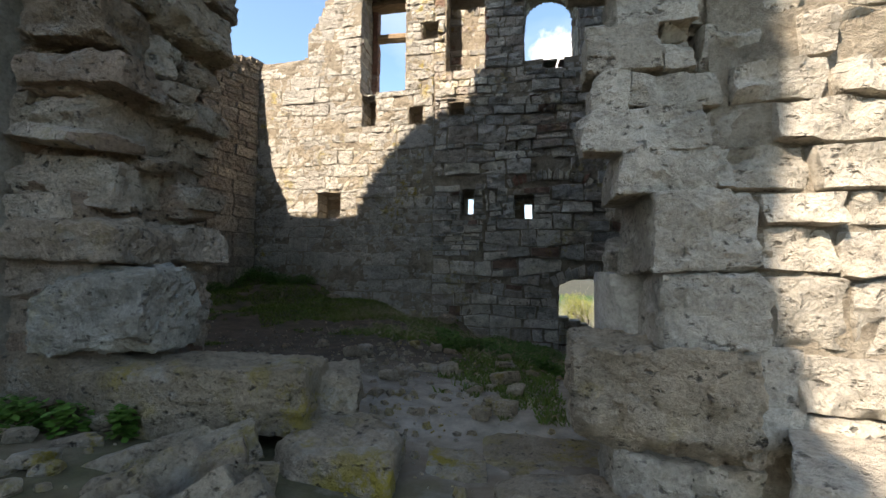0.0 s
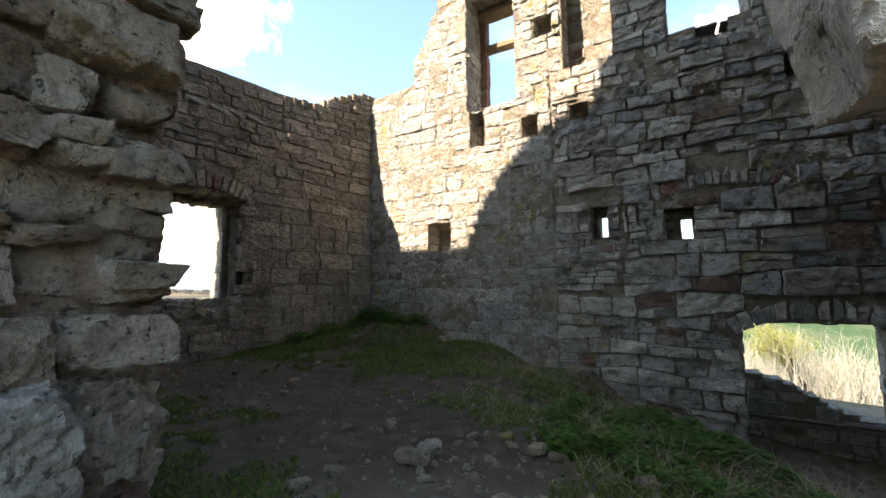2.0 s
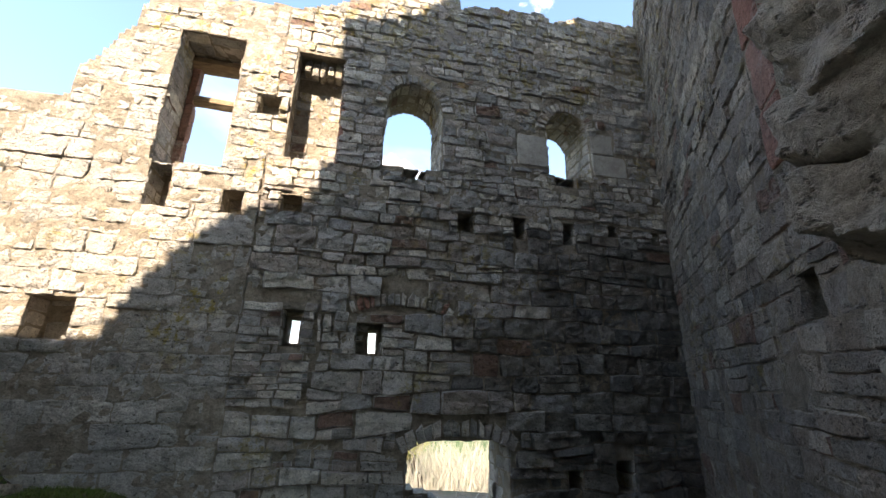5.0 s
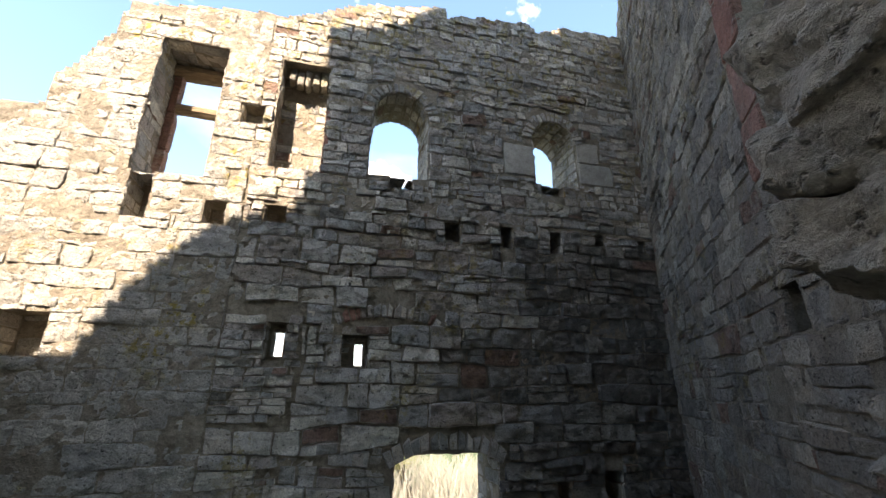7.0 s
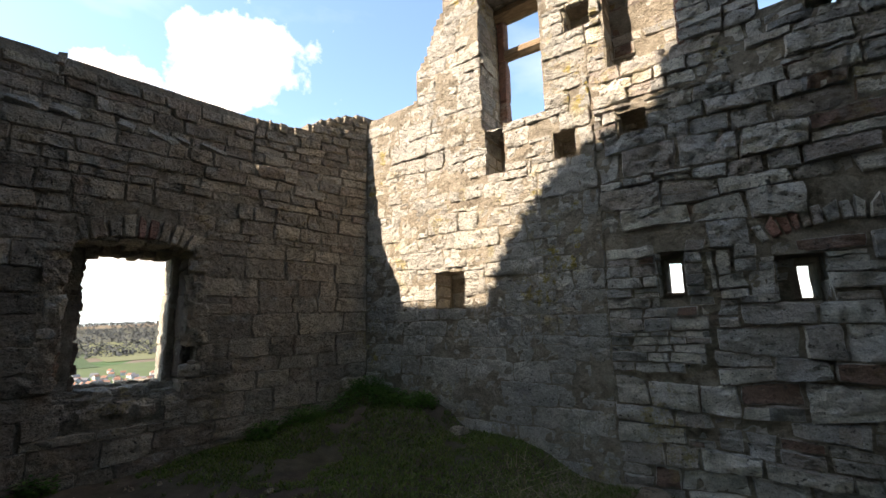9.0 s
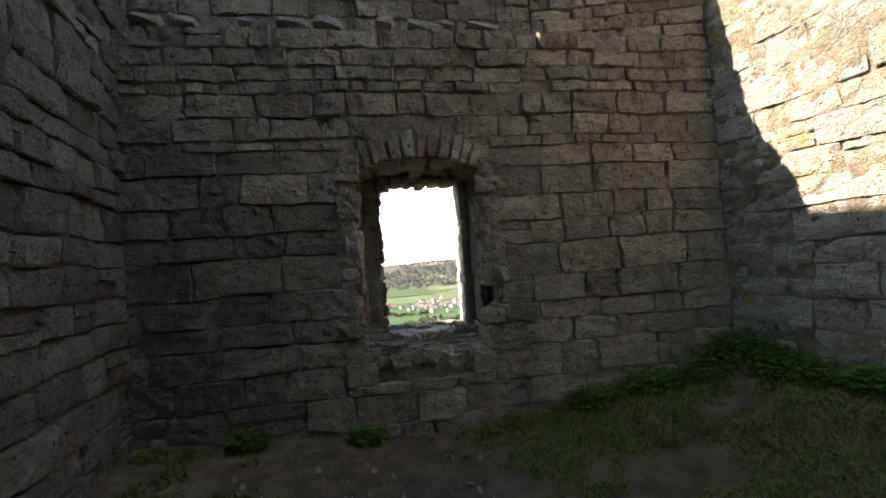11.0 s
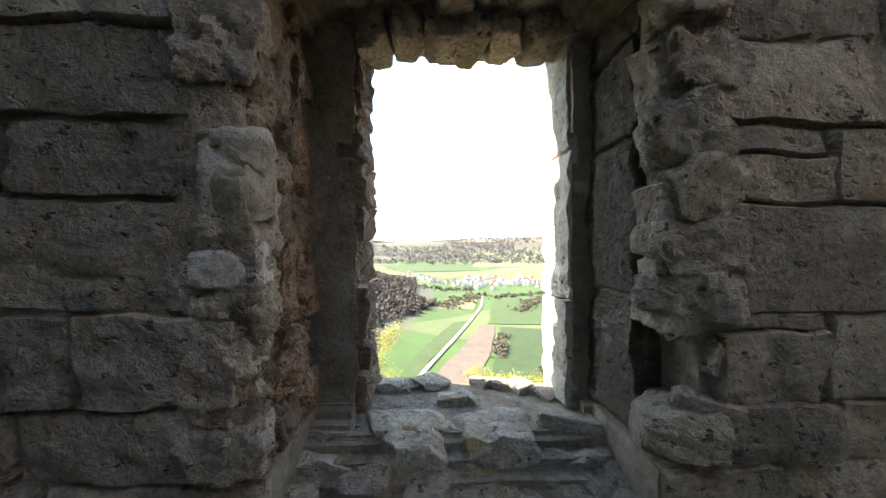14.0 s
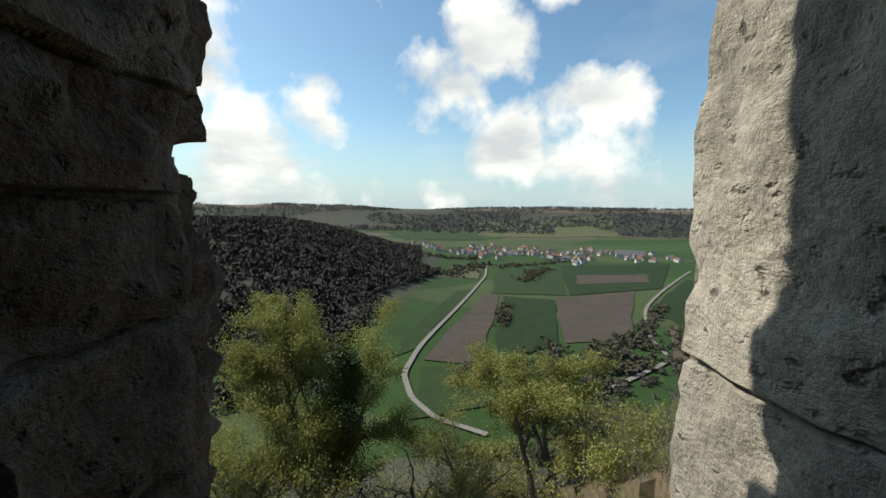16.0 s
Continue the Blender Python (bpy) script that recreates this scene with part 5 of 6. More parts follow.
m_bark = wood_look("bark", (0.05, 0.043, 0.035), (0.14, 0.12, 0.095))
m_twig = wood_look("pale_twig", (0.17, 0.165, 0.135), (0.33, 0.315, 0.265))

WAY = [(0.2, 0.5), (-0.2, 2.8), (-0.9, 4.3), (-2.2, 5.0), (-3.6, 5.2), (-5.3, 4.9)]


def off_way(x, y):
    best = 9.0
    for (a, b), (c, d) in zip(WAY, WAY[1:]):
        t = min(max(((x - a) * (c - a) + (y - b) * (d - b)) / ((c - a) ** 2 + (d - b) ** 2), 0), 1)
        best = min(best, math.hypot(x - a - t * (c - a), y - b - t * (d - b)))
    return best


def blades(count, test, height, width, spread, r):
    verts, faces = [], []
    while count > 0:
        x, y = r.uniform(-5.8, 3.5), r.uniform(1.2, 8.4)
        count -= 1
        if not test(x, y):
            continue
        z, g, h = land(x, y) - 0.004, r.uniform(0, 2 * math.pi), r.uniform(*height)
        w, dx, dy = r.uniform(*width), r.gauss(0, spread) * h, r.gauss(0, spread) * h
        c, s = math.cos(g) * w / 2, math.sin(g) * w / 2
        k = len(verts)
        verts += [(x - c, y - s, z), (x + c, y + s, z), (x + dx * 0.4 + c * 0.7, y + dy * 0.4 + s * 0.7, z + h * 0.6), (x + dx * 0.4 - c * 0.7, y + dy * 0.4 - s * 0.7, z + h * 0.6), (x + dx, y + dy, z + h * (0.95 - 0.3 * abs(dx / h)))]
        faces += [(k, k + 1, k + 2, k + 3), (k + 3, k + 2, k + 4)]
    return verts, faces


def grassy(x, y):
    if not inside(x, y):
        return False
    m = noise.noise((x * 0.9, y * 0.9, 4)) + 0.5 * noise.noise((x * 3, y * 3, 1))
    d = off_way(x, y)
    if x > 0.6 and y < 5:
        return False
    return d + 0.5 * m + 0.35 * noise.noise((x * 9, y * 9, 2)) > 0.75 and m + 0.5 * noise.noise((x * 6, y * 6, 7)) > -0.35


rng = random.Random(31)
tagged(mesh_ob("grass", *blades(280000, grassy, (0.015, 0.055), (0.006, 0.013), 0.8, rng), m_grass), "short green grass on the shaded mound", "grass", kind="stuff")
tagged(mesh_ob("dry_stalks", *blades(24000, lambda x, y: grassy(x, y) and x > -2.2 + 1.2 * noise.noise((x, y, 8)) and y > 4.6, (0.05, 0.2), (0.003, 0.006), 2.4, rng), m_straw), "dry straw stalks lying in the grass", "straw", kind="stuff")


def weeds(count, spots, size, r, top=0.12):
    """Low broad-leaved weeds: rosettes of pointed leaves."""
    verts, faces = [], []
    for _ in range(count):
        cx, cy, rad = r.choice(spots)
        a, d = r.uniform(0, 2 * math.pi), rad * math.sqrt(r.random()) * (0.75 + 0.5 * noise.noise((cx + r.random(), cy, 2)))
        x, y = cx + d * math.cos(a), cy + d * math.sin(a)
        if not (inside(x, y) or y < 2.6):
            continue
        z = land(x, y) + r.uniform(0.01, top) * (1 - 0.6 * (d / rad) ** 2)
        g, t, s = r.uniform(0, 2 * math.pi), r.uniform(-0.3, 0.6), r.uniform(*size)
        f = Vector((math.cos(g) * math.cos(t), math.sin(g) * math.cos(t), math.sin(t)))
        n = Vector((-math.sin(g), math.cos(g), r.uniform(-0.3, 0.3))).normalized()
        p, k = Vector((x, y, z)), len(verts)
        sag = Vector((0, 0, -0.2 * s))
        for u, v in ((0, 0), (0.35, 0.32), (0.75, 0.22), (1, 0), (0.75, -0.22), (0.35, -0.32)):
            verts.append(tuple(p + f * (u * s) + n * (v * s) + sag * (u * u + abs(v))))
        faces += [(k, k + 1, k + 2, k + 3), (k, k + 3, k + 4, k + 5)]
    return verts, faces


patch = []
while len(patch) < 46:
    x, y = rng.gauss(0.25, 0.5), rng.uniform(4.6, 7.3)
    if x > -0.6 - 0.2 * (y - 6):
        patch.append((x, y, rng.uniform(0.06, 0.28)))
tagged(mesh_ob("nettles", *weeds(21000, patch, (0.022, 0.05), rng, 0.13), m_weed), "green nettles and ground elder growing on rubble", "plants", kind="stuff")
patch = [(-4.75, 7.9, 0.4), (-4.5, 8.2, 0.4), (-4.1, 8.15, 0.35), (-4.85, 7.3, 0.3), (-4.95, 6.8, 0.25), (-5.35, 4.9, 0.2), (-5.5, 4.0, 0.25), (-3.6, 8.2, 0.25)]
tagged(mesh_ob("nettles", *weeds(9500, patch, (0.025, 0.05), rng, 0.18), m_weed), "dense green nettles along the foot of the walls", "plants", kind="stuff")
patch = [(-1.42, 2.3, 0.13), (-1.56, 2.33, 0.13), (-1.26, 2.34, 0.1), (-1.05, 2.36, 0.06)]
tagged(mesh_ob("weeds", *weeds(1100, patch, (0.018, 0.04), rng, 0.12), m_weed), "small green weeds beside the long block", "plants", kind="stuff")
tagged(mesh_ob("weeds", *weeds(160, [(1.12, 2.16, 0.07)], (0.015, 0.03), rng, 0.12), m_weed), "tuft of bright green weeds under the pier", "plants", kind="stuff")

rng = random.Random(41)
for u, v, s in ((2.3, 2.86, 0.13), (2.38, 2.53, 0.14), (2.3, 2.56, 0.12), (2.4, 2.9, 0.1), (2.25, 2.72, 0.1)):
    put_rock(wall_west, west.p(u, v, -0.06), (s * 1.5, s * 1.3, s), rng.uniform(0, 90), rng.uniform(-15, 15), m_west, n=10, power=24)
# the pale rounded stone and its neighbours on the broken edge of the recess
put_rock(wall_west, west.p(3.58, 3.22, -0.07), (0.17, 0.18, 0.25), 12, 7, m_jamb, n=18, power=6, cuts=8, rough=0.05, crook=0.1)
put_rock(wall_west, west.p(3.59, 2.99, -0.07), (0.17, 0.18, 0.14), -6, 3, m_jamb, n=16, power=12, cuts=8, rough=0.05, crook=0.12)
for u0, side in ((REC[1], 1), (REC[0], -1)):
    v = REC[2]
    while v < 3.95:
        h = rng.uniform(0.09, 0.24)
        for dep in (0.06, 0.24, 0.42):
            if side < 0 and dep > 0.2 or (side < 0 and 2.5 < v + h / 2 < 2.85):
                continue
            out = rng.uniform(0.0, 0.05)
            at = west.p(u0 + side * (0.09 - out), v + h / 2, -dep - rng.uniform(0.0, 0.03))
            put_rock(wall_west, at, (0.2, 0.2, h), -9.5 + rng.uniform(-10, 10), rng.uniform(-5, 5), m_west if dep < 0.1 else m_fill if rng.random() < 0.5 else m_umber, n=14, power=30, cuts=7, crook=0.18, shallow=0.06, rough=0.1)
        v += h
# broken stones that jut from the outer edge of the opening
v = 2.3
while v < 4.0:
    h = rng.uniform(0.1, 0.26)
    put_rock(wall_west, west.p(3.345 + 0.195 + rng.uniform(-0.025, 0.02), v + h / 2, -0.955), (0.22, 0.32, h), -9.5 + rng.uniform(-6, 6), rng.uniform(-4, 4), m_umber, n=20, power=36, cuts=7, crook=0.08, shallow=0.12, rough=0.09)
    v += h
for k in range(7):
    put_rock(wall_west, west.p(2.5 + 0.13 * k, 3.88 + rng.uniform(-0.03, 0.03), -0.62), (0.3, 0.13, rng.uniform(0.12, 0.2)), -9.5, rng.uniform(-8, 8), m_west, n=8)
# crumbled stones along the outer edge of the sill
for k in range(8):
    u = 2.56 + 0.1 * k + rng.uniform(-0.03, 0.03)
    put_rock(wall_west, west.p(u, 2.365 + rng.uniform(-0.01, 0.012), -0.62 - 0.26 * rng.random()), (rng.uniform(0.1, 0.2), rng.uniform(0.09, 0.16), rng.uniform(0.04, 0.075)), rng.uniform(0, 90), rng.uniform(-8, 8), m_pier, n=12, power=24, cuts=9, crook=0.2, rough=0.1)
# loose edge stones on the ledge of the window wall, which catch the sun
u = 2.3
while u < 5.4:
    long = rng.uniform(0.12, 0.34)
    put_rock(wall_west, west.p(u, 5.135 + rng.uniform(-0.015, 0.02), -0.045), (0.11, long, rng.uniform(0.05, 0.08)), -9.5, -28, m_pier, n=8, power=20, cuts=5, crook=0.15)
    u += long + rng.choice((0.04, 0.1, 0.35))
# ---- the valley: fields, lanes, village, woods ----
rng = random.Random(37)


def soil(name, a, b, scale=0.05, rows=None):
    n = Nodes(name, 0.95)
    f = n.noise(scale, 7, 0.65)
    c = n.ramp(f, (0.3, a), (0.7, b))
    c = n.mix(0.4, c, n.ramp(n.noise(scale * 7, 5, 0.7), (0.3, 0.6), (0.7, 1.3)), "MULTIPLY")
    return n.done(c)


m_crop = soil("young_corn", (0.011, 0.025, 0.006), (0.018, 0.037, 0.010))
m_meadow = soil("meadow", (0.018, 0.036, 0.009), (0.027, 0.048, 0.014))
m_plough = soil("ploughed_earth", (0.052, 0.041, 0.033), (0.076, 0.061, 0.047))
m_pale = soil("stubble", (0.07, 0.08, 0.035), (0.10, 0.10, 0.05))
m_lane = soil("gravel_lane", (0.17, 0.16, 0.14), (0.23, 0.215, 0.19), 0.5)


def drape(name, corners, mat, label, lift=0.7, n=14):
    """A field: a four-cornered sheet that follows the land."""
    a, b, c, d = (Vector((*p, 0)) for p in corners)
    verts, faces = [], []
    for j in range(n + 1):
        for i in range(n + 1):
            s, t = i / n, j / n
            p = (a * (1 - s) + b * s) * (1 - t) + (d * (1 - s) + c * s) * t
            p += Vector((noise.noise((p.x * 0.02, p.y * 0.02, 1)), noise.noise((p.x * 0.02, p.y * 0.02, 9)), 0)) * 4
            verts.append((p.x, p.y, land(p.x, p.y) + lift))
    for j in range(n):
        for i in range(n):
            k = j * (n + 1) + i
            faces.append((k, k + 1, k + n + 2, k + n + 1))
    return tagged(mesh_ob(name, verts, faces, mat), label, "field", kind="structure")


drape("field", [(-275, 48), (-262, 84), (-480, 170), (-478, 150)], m_plough, "brown ploughed strip of field beside the lane")
drape("field", [(-262, 92), (-296, 155), (-445, 226), (-470, 172)], m_crop, "dark green field of young corn")
drape("field", [(-295, 160), (-300, 222), (-480, 352), (-455, 232)], m_plough, "brown bare field in the valley")
drape("field", [(-490, 163), (-470, 250), (-700, 365), (-671, 231)], m_meadow, "green meadow in the valley", 0.75)
drape("field", [(-470, 255), (-490, 400), (-716, 600), (-730, 375)], m_crop, "green corn field near the village", 0.8)
drape("field", [(-530, 300), (-540, 420), (-620, 480), (-610, 340)], m_plough, "brown strip of bare field near the village", 1.0)
drape("field", [(-200, 30), (-206, 72), (-258, 95), (-262, 44)], m_meadow, "bright green meadow at the foot of the hill", 0.75)
drape("field", [(-270, 16), (-296, 44), (-520, 150), (-500, 120)], m_meadow, "narrow green meadow along the edge of the wood", 0.6)
drape("field", [(-610, 135), (-590, 175), (-690, 210), (-690, 150)], m_pale, "pale meadow at the end of the wood", 0.9)
drape("field", [(-1500, 480), (-1450, 1000), (-2300, 1500), (-2300, 600)], m_pale, "pale green slope behind the village", 1.5)
drape("field", [(-1350, 150), (-1350, 420), (-1700, 480), (-1700, 100)], m_meadow, "green fields behind the village", 1.5)
drape("field", [(-320, 290), (-400, 318), (-560, 500), (-480, 560)], m_crop, "green field beside the far lane", 0.9)


def lane(name, pts, width, label, lift=1.1):
    line = []
    for (a, b), (c, d) in zip(pts, pts[1:]):
        for k in range(12):
            line.append(Vector((a + (c - a) * k / 12, b + (d - b) * k / 12, 0)))
    for _ in range(6):
        line = [line[0], *[(line[i - 1] + line[i] * 2 + line[i + 1]) / 4 for i in range(1, len(line) - 1)], line[-1]]
    verts, faces = [], []
    for i, p in enumerate(line):
        f = (line[min(i + 1, len(line) - 1)] - line[max(i - 1, 0)]).normalized()
        s = Vector((-f.y, f.x, 0)) * width / 2
        for q in (p - s, p + s):
            verts.append((q.x, q.y, land(q.x, q.y) + lift))
    for i in range(len(line) - 1):
        faces.append((2 * i, 2 * i + 2, 2 * i + 3, 2 * i + 1))
    return tagged(mesh_ob(name, verts, faces, m_lane), label, "road", kind="structure")


lane("road", [(-180, 62), (-199, 41), (-222, 32), (-253, 31), (-298, 47), (-390, 91), (-492, 138), (-616, 194), (-757, 239)], 3.4, "pale gravel farm lane along the valley")
lane("road", [(-640, 580), (-587, 515), (-398, 306), (-298, 237), (-250, 218), (-200, 120)], 3.4, "narrow pale lane through the fields")


def wood_mat(name, a, b, c):
    n = Nodes(name, 0.95)
    col = n.ramp(n.chance(), (0.0, a), (0.5, b), (0.85, c), (1.0, a))
    f = n.noise(0.7, 6, 0.75)
    n.done(n.mix(0.8, col, n.ramp(f, (0.3, 0.7), (0.7, 1.25)), "MULTIPLY"))
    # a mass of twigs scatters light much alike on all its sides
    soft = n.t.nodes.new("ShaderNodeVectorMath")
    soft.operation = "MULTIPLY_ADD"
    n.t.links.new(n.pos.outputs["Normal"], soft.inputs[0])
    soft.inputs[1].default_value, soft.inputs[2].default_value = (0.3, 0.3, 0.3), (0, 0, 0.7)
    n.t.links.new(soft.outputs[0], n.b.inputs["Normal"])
    return n.m


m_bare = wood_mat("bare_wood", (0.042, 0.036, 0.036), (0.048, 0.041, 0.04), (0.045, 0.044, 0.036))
# far woods: distance haze mixed into a paler, bluer base colour
m_far_hazed = wood_mat("hazed_far_wood", (0.06, 0.066, 0.07), (0.068, 0.073, 0.077), (0.064, 0.074, 0.066))
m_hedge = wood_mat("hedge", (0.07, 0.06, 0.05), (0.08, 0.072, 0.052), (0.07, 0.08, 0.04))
PHI = (1 + 5 ** 0.5) / 2
ICO = [Vector(p).normalized() for p in ((-1, PHI, 0), (1, PHI, 0), (-1, -PHI, 0), (1, -PHI, 0), (0, -1, PHI), (0, 1, PHI), (0, -1, -PHI), (0, 1, -PHI), (PHI, 0, -1), (PHI, 0, 1), (-PHI, 0, -1), (-PHI, 0, 1))]
ICO_F = [(0, 11, 5), (0, 5, 1), (0, 1, 7), (0, 7, 10), (0, 10, 11), (1, 5, 9), (5, 11, 4), (11, 10, 2), (10, 7, 6), (7, 1, 8), (3, 9, 4), (3, 4, 2), (3, 2, 6), (3, 6, 8), (3, 8, 9), (4, 9, 5), (2, 4, 11), (6, 2, 10), (8, 6, 7), (9, 8, 1)]


def wood(name, spots, mat, label, shreds=18):
    """A far wood: for each tree a ragged crown of small shreds of twigs."""
    verts, faces = [], []
    for x, y, r in spots:
        z = land(x, y)
        for _ in range(shreds):
            d = Vector((rng.gauss(0, 1), rng.gauss(0, 1), rng.gauss(0, 1))).normalized() * r * rng.random() ** 0.4
            c = Vector((x, y, z + r * 0.85)) + Vector((d.x * 0.95, d.y * 0.95, d.z * 0.9))
            a = Vector((rng.gauss(0, 1), rng.gauss(0, 1), rng.gauss(0, 1))).normalized() * r * 0.34
            b = a.orthogonal() * rng.uniform(0.5, 1.0)
            k = len(verts)
            verts += [tuple(c + a), tuple(c + b - a * 0.5), tuple(c - b - a * 0.5)]
            faces.append((k, k + 1, k + 2))
    return tagged(mesh_ob(name, verts, faces, mat, None, False), label, "trees", kind="stuff")


def polar(az, r):
    return -5.5 + r * math.cos(radians(az)), 5.5 + r * math.sin(radians(az))


spots = []
while len(spots) < 11500:
    az, r = rng.uniform(163, 222), math.sqrt(rng.uniform(230 ** 2, 1050 ** 2))
    x, y = polar(az, r)
    edge = 168 + 13 * smooth(700, 250, r) + 3 * noise.noise((r * 0.012, 0, 0))
    if az > edge and not (r > 640 and az < 172):
        spots.append((x, y, rng.uniform(3.4, 5.2)))
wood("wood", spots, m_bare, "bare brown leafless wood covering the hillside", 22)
spots = []
for (a, b), (c, d), wide, count in (((-195, 92), (-300, 150), 14, 90), ((-210, 130), (-300, 230), 26, 240), ((-190, 200), (-320, 300), 26, 200), ((-345, 128), (-430, 158), 7, 60), ((-560, 232), (-690, 330), 16, 130),
                                    ((-300, 225), (-400, 330), 8, 70), ((-600, 125), (-760, 232), 22, 160), ((-700, 240), (-800, 420), 20, 120), ((-240, 60), (-275, 88), 3, 16), ((-760, 30), (-860, 260), 30, 160), ((-130, 40), (-190, 130), 24, 160)):
    for _ in range(count):
        t = rng.random()
        spots.append((a + (c - a) * t + rng.gauss(0, wide * 0.5), b + (d - b) * t + rng.gauss(0, wide * 0.5), rng.uniform(1.4, 3.4)))
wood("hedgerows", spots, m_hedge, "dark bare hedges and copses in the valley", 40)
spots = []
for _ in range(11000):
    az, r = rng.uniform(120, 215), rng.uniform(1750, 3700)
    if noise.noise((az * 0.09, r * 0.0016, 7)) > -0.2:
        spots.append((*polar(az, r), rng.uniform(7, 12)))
wood("far_woods", spots, m_far_hazed, "dark woods on the far hills", 9)

m_plaster = soil("house_plaster", (0.34, 0.32, 0.29), (0.55, 0.53, 0.5), 0.4)
m_tiles = soil("roof_tiles", (0.16, 0.085, 0.06), (0.22, 0.12, 0.085), 0.6)
m_slate = soil("roof_slate", (0.10, 0.10, 0.11), (0.15, 0.15, 0.16), 0.6)


def house(w, d, h, roof):
    """A small village house: walls, gabled roof with eaves."""
    root = new("house")
    box = [(x * w / 2, y * d / 2, z) for z in (-4, h) for x, y in ((-1, -1), (1, -1), (1, 1), (-1, 1))] + [(-w / 2, 0, h + d * 0.42), (w / 2, 0, h + d * 0.42)]
    mesh_ob("wall", box, [(0, 1, 5, 4), (1, 2, 6, 9, 5), (2, 3, 7, 6), (3, 0, 4, 8, 7)], m_plaster, root, False)
    e, o, t = 0.5, 0.45, 0.25
    rf = []
    for x in (-w / 2 - e, w / 2 + e):
        for y, z in ((-d / 2 - o, h - o * 0.84), (0, h + d * 0.42), (d / 2 + o, h - o * 0.84)):
            rf += [(x, y, z + 0.02), (x, y, z + t)]
    mesh_ob("roof", rf, [(0, 2, 8, 6), (1, 7, 9, 3), (2, 4, 10, 8), (3, 9, 11, 5), (0, 6, 7, 1), (4, 5, 11, 10), (0, 1, 3, 2), (2, 3, 5, 4), (6, 8, 9, 7), (8, 10, 11, 9)], roof, root, False)
    return tagged(root, "white plastered village house with a gabled tiled roof", "house", "houses of the village")


models = [house(11, 8.5, 5.5, m_tiles), house(13, 9, 5.0, m_slate), house(9, 8, 6.0, m_tiles)]
count = 0
while count < 170:
    az = rng.uniform(139, 182)
    r = rng.gauss(1010, 60) + (0 if az < 168 else 60) + 120 * noise.noise((az * 0.2, 0, 0))
    if rng.random() > (0.95 if 150 < az < 166 else 0.45):
        continue
    x, y = polar(az, r)
    copy_thing(models[count % 3], pose(x, y, land(x, y), 0, 0, rng.uniform(0, 360)))
    count += 1
hall = house(60, 22, 6.0, m_slate)
hall.matrix_basis = pose(*polar(144.5, 1020), land(*polar(144.5, 1020)), 0, 0, 60)
tagged(hall, "long pale factory hall at the village edge", "hall")
for k, mdl in enumerate(models):
    x, y = polar(157 + 2.2 * k, 985)
    mdl.matrix_basis = pose(x, y, land(x, y), 0, 0, 40 * k)


# ---- trees and shrubs on the castle hill ----
def tube(verts, faces, a, b, ra, rb, sides=6):
    d = (b - a)
    if d.length < 1e-5:
        return
    d.normalize()
    s = d.orthogonal().normalized()
    t = d.cross(s)
    k = len(verts)
    for p, r in ((a, ra), (b, rb)):
        for i in range(sides):
            g = 2 * math.pi * i / sides
            verts.append(tuple(p + s * (r * math.cos(g)) + t * (r * math.sin(g))))
    for i in range(sides):
        j = (i + 1) % sides
        faces.append((k + i, k + j, k + sides + j, k + sides + i))


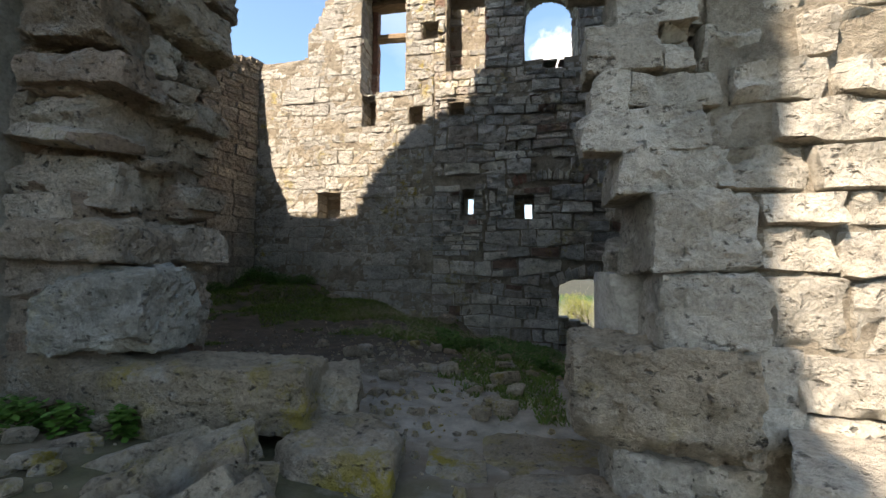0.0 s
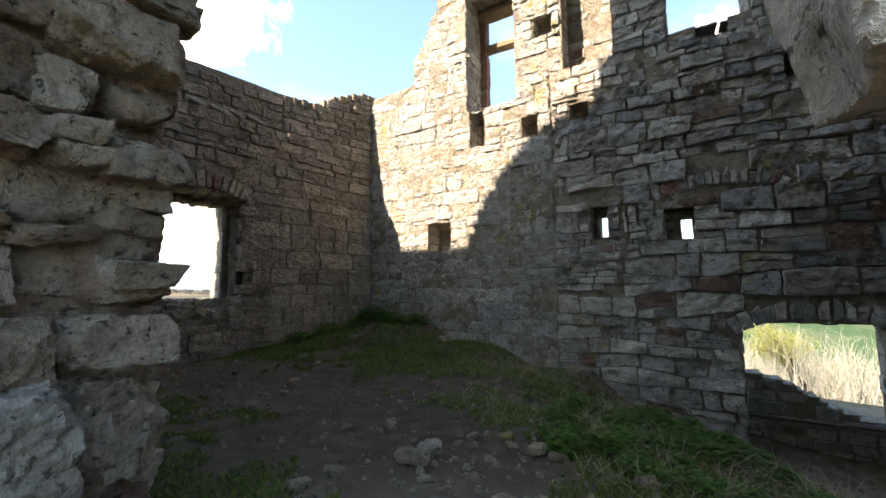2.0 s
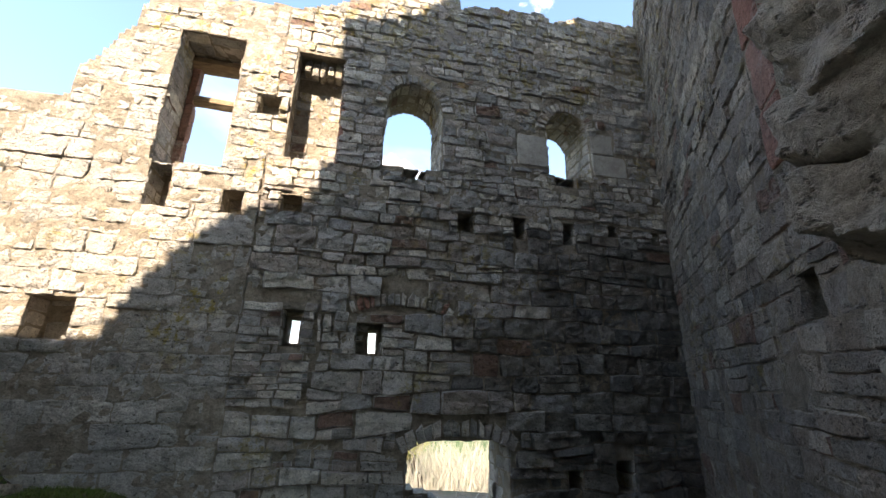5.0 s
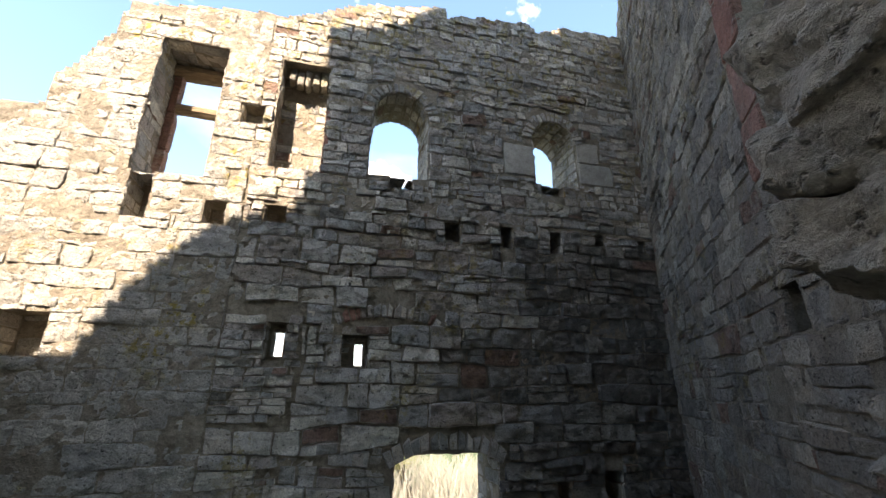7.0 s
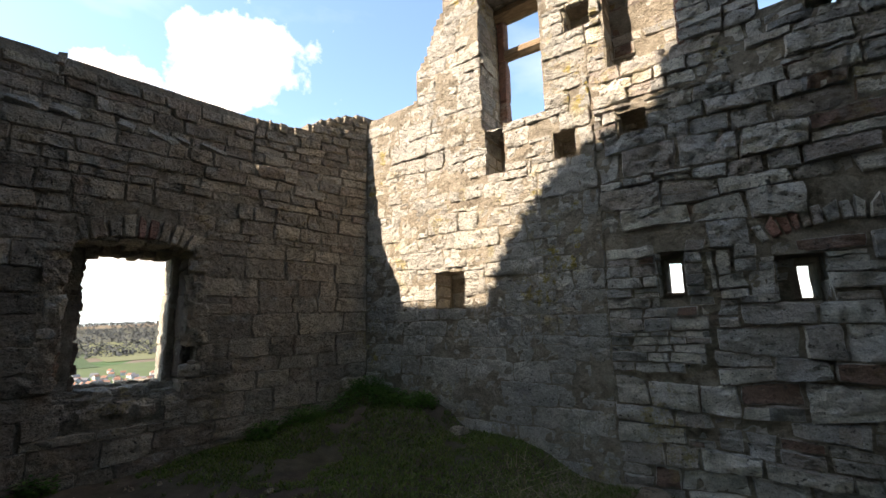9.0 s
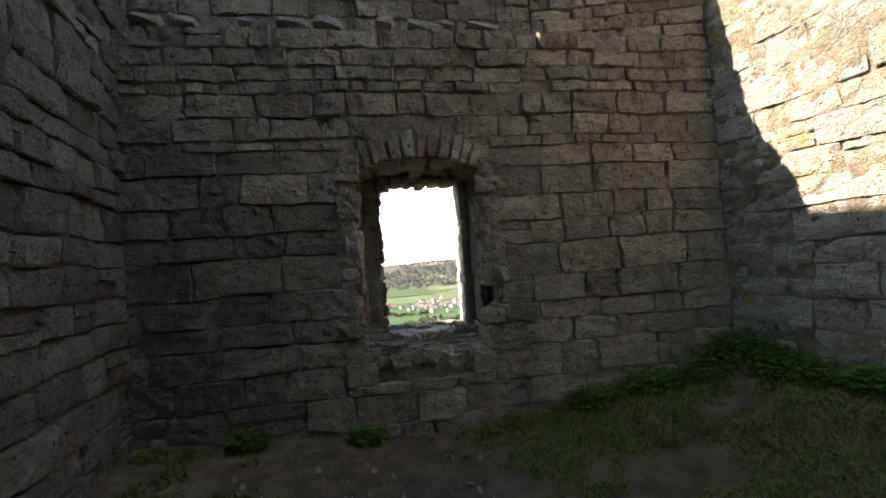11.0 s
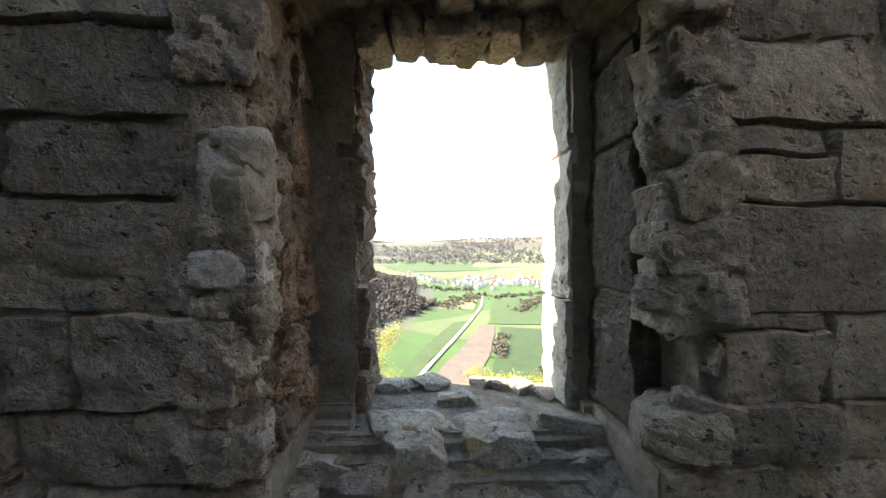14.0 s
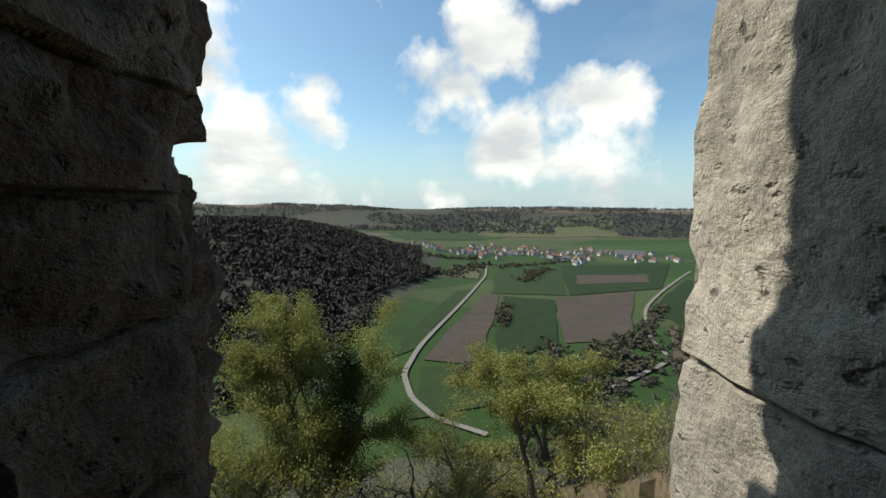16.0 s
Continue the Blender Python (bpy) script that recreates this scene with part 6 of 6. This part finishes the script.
def tree(x, y, top, width, leaves, mat, label, leaf=(0.07, 0.13), stems=1, ivy=0, bare=False, bark=None):
    """A forked trunk with tapering limbs, twigs, and a ragged crown of many small leaves."""
    z = land(x, y) - 0.1
    tall = top - z
    root = new("tree")
    root.location = (x, y, z)
    tv, tf, tips = [], [], []

    def grow(p, d, length, r, depth):
        steps_n = 4 if depth < 3 else 3
        for k in range(steps_n):
            d2 = (d + Vector((rng.gauss(0, 0.16), rng.gauss(0, 0.16), rng.gauss(0.03, 0.1)))).normalized()
            q = p + d2 * (length / steps_n)
            r2 = r * 0.88
            tube(tv, tf, p, q, r, r2, 6 if depth < 2 else 4)
            if depth >= 2:
                tips.append((q, depth))
            if depth < 4 and (k > 0 or depth > 0):
                for _ in range(1 if depth < 3 else 2):
                    side = Vector((rng.gauss(0, 1), rng.gauss(0, 1), rng.uniform(-0.1, 0.7))).normalized()
                    grow(q, (d2 * 0.55 + side * 0.8).normalized(), length * rng.uniform(0.42, 0.62), r2 * 0.55, depth + 1)
            p, d, r = q, d2, r2

    for s in range(stems):
        lean = Vector((rng.gauss(0, 0.22 if stems > 1 else 0.08), rng.gauss(0, 0.22 if stems > 1 else 0.08), 1)).normalized()
        grow(Vector((rng.gauss(0, 0.15 * stems), rng.gauss(0, 0.15 * stems), 0)), lean, tall * 0.62, 0.03 * tall / (1 + 0.5 * (stems > 1)), 0)
    high = max(p.z for p, _ in tips)
    wide = sorted(math.hypot(p.x, p.y) for p, _ in tips)[int(len(tips) * 0.93)]
    sx, sz = width * 0.85 / wide, tall / high
    mesh_ob("trunk", [(v[0] * sx, v[1] * sx, v[2] * sz) for v in tv], tf, bark or m_bark, root)
    if not bare:
        verts, faces = [], []
        for _ in range(leaves):
            p, _d = rng.choice(tips)
            c = Vector((p.x * sx, p.y * sx, p.z * sz)) + Vector((rng.gauss(0, 0.16), rng.gauss(0, 0.16), rng.gauss(0, 0.14)))
            if c.z > tall or c.z < 0.1 * tall:
                continue
            f = Vector((rng.gauss(0, 1), rng.gauss(0, 1), rng.gauss(0, 1))).normalized()
            g = f.orthogonal().normalized()
            s = rng.uniform(*leaf)
            k = len(verts)
            verts += [tuple(c - f * s * 0.5), tuple(c + g * s * 0.3), tuple(c + f * s * 0.5), tuple(c - g * s * 0.3)]
            faces.append((k, k + 1, k + 2, k + 3))
        mesh_ob("crown", verts, faces, mat, root, False)
    if ivy:
        verts, faces = [], []
        for _ in range(ivy):
            h = rng.random() ** 0.8 * tall * 0.86
            rad = width * 0.2 * (1.1 - 0.7 * h / tall) * abs(rng.gauss(0.7, 0.35))
            g = rng.uniform(0, 2 * math.pi)
            c = Vector((rad * math.cos(g), rad * math.sin(g), h))
            f = Vector((rng.gauss(0, 1), rng.gauss(0, 1), rng.gauss(0, 0.6))).normalized()
            o = f.orthogonal().normalized()
            s = rng.uniform(0.06, 0.1)
            k = len(verts)
            verts += [tuple(c - f * s * 0.5), tuple(c + o * s * 0.4), tuple(c + f * s * 0.5), tuple(c - o * s * 0.4)]
            faces.append((k, k + 1, k + 2, k + 3))
        mesh_ob("ivy", verts, faces, m_ivy, root, False)
    return tagged(root, label, "tree")


FINE = (0.045, 0.095)
tree(-20.0, 4.9, -0.5, 5.0, 66000, m_spring, "ivy-grown tree with fresh yellow-green leaves", FINE, ivy=16000)
tree(-20.6, 3.3, -0.1, 3.8, 42000, m_spring, "tree in yellow-green spring leaf on the castle slope", FINE, stems=2)
tree(-18.6, 12.1, -2.2, 5.4, 72000, m_spring, "broad bush of pale yellow-green spring leaves", FINE, stems=4)
tree(-18.6, 0.9, -2.0, 4.2, 20000, m_spring, "slender tree just coming into leaf", FINE, stems=2)
tree(-16.4, 14.4, -2.6, 3.0, 1500, m_spring, "grey almost bare tree on the slope", FINE, stems=2)
tree(-15.6, 15.2, -3.2, 3.2, 12000, m_spring, "small tree coming into pale leaf", FINE, stems=2)
tree(-19.4, 9.2, -4.3, 3.4, 16000, m_spring, "tangled shrub with sparse spring leaves", FINE, stems=4)
tree(-17.0, 13.2, -3.6, 4.2, 18000, m_spring, "tangled shrub with sparse leaves on the slope", FINE, stems=4)
tree(-17.8, 2.6, -3.2, 4.4, 26000, m_spring, "leafy shrub under the taller trees", FINE, stems=4)
tree(-24.5, -2.5, -3.4, 5.6, 16000, m_spring, "tree in thin spring leaf further down the slope", stems=2)
tree(-19.0, 7.4, -5.2, 3.0, 400, m_spring, "bare dark branching shrub on the slope", FINE, stems=3)
tree(-22.0, 9.8, -6.2, 5.0, 12000, m_spring, "shrub in thin spring leaf down the slope", stems=4)


def thicket(name, centre, spread, count, tall, mat, label, width=0.012):
    """Dry upright brush: many thin bent stems."""
    verts, faces = [], []
    for _ in range(count):
        x, y = rng.gauss(centre[0], spread[0]), rng.gauss(centre[1], spread[1])
        p, h = Vector((x, y, land(x, y))), rng.uniform(*tall)
        d = Vector((rng.gauss(0, 0.34), rng.gauss(0, 0.34), 1)).normalized()
        w = width
        for k in range(4):
            q = p + d * h / 4
            tube(verts, faces, p, q, w, w * 0.75, 3)
            d = (d + Vector((rng.gauss(0, 0.16), rng.gauss(0, 0.16), 0))).normalized()
            if k:
                e = (d + Vector((rng.gauss(0, 0.6), rng.gauss(0, 0.6), 0.2))).normalized()
                tube(verts, faces, q, q + e * h * 0.22, w * 0.6, w * 0.3, 3)
            p, w = q, w * 0.75
    return tagged(mesh_ob(name, verts, faces, mat), label, "brush", kind="stuff")


thicket("dry_brush", (4.6, 22.5), (3.2, 2.0), 1800, (0.9, 2.3), m_twig, "pale dry brushwood and tall grass outside the doorway")
thicket("dry_brush", (-18.2, 8.0), (1.6, 4.2), 1300, (1.0, 2.8), m_twig, "pale dry brush between the trees on the slope", 0.009)
tree(3.6, 19.6, 1.3, 2.8, 9000, m_spring, "green shrub in the sun outside the doorway", leaf=(0.03, 0.055), stems=3)
thicket("dry_brush", (-13.2, 11.6), (1.4, 1.7), 700, (0.8, 2.0), m_twig, "grey dry brush below the window wall", 0.008)
tree(-13.6, 11.2, -4.4, 3.4, 9000, m_spring, "low leafy shrub on the slope below the window", FINE, stems=4)
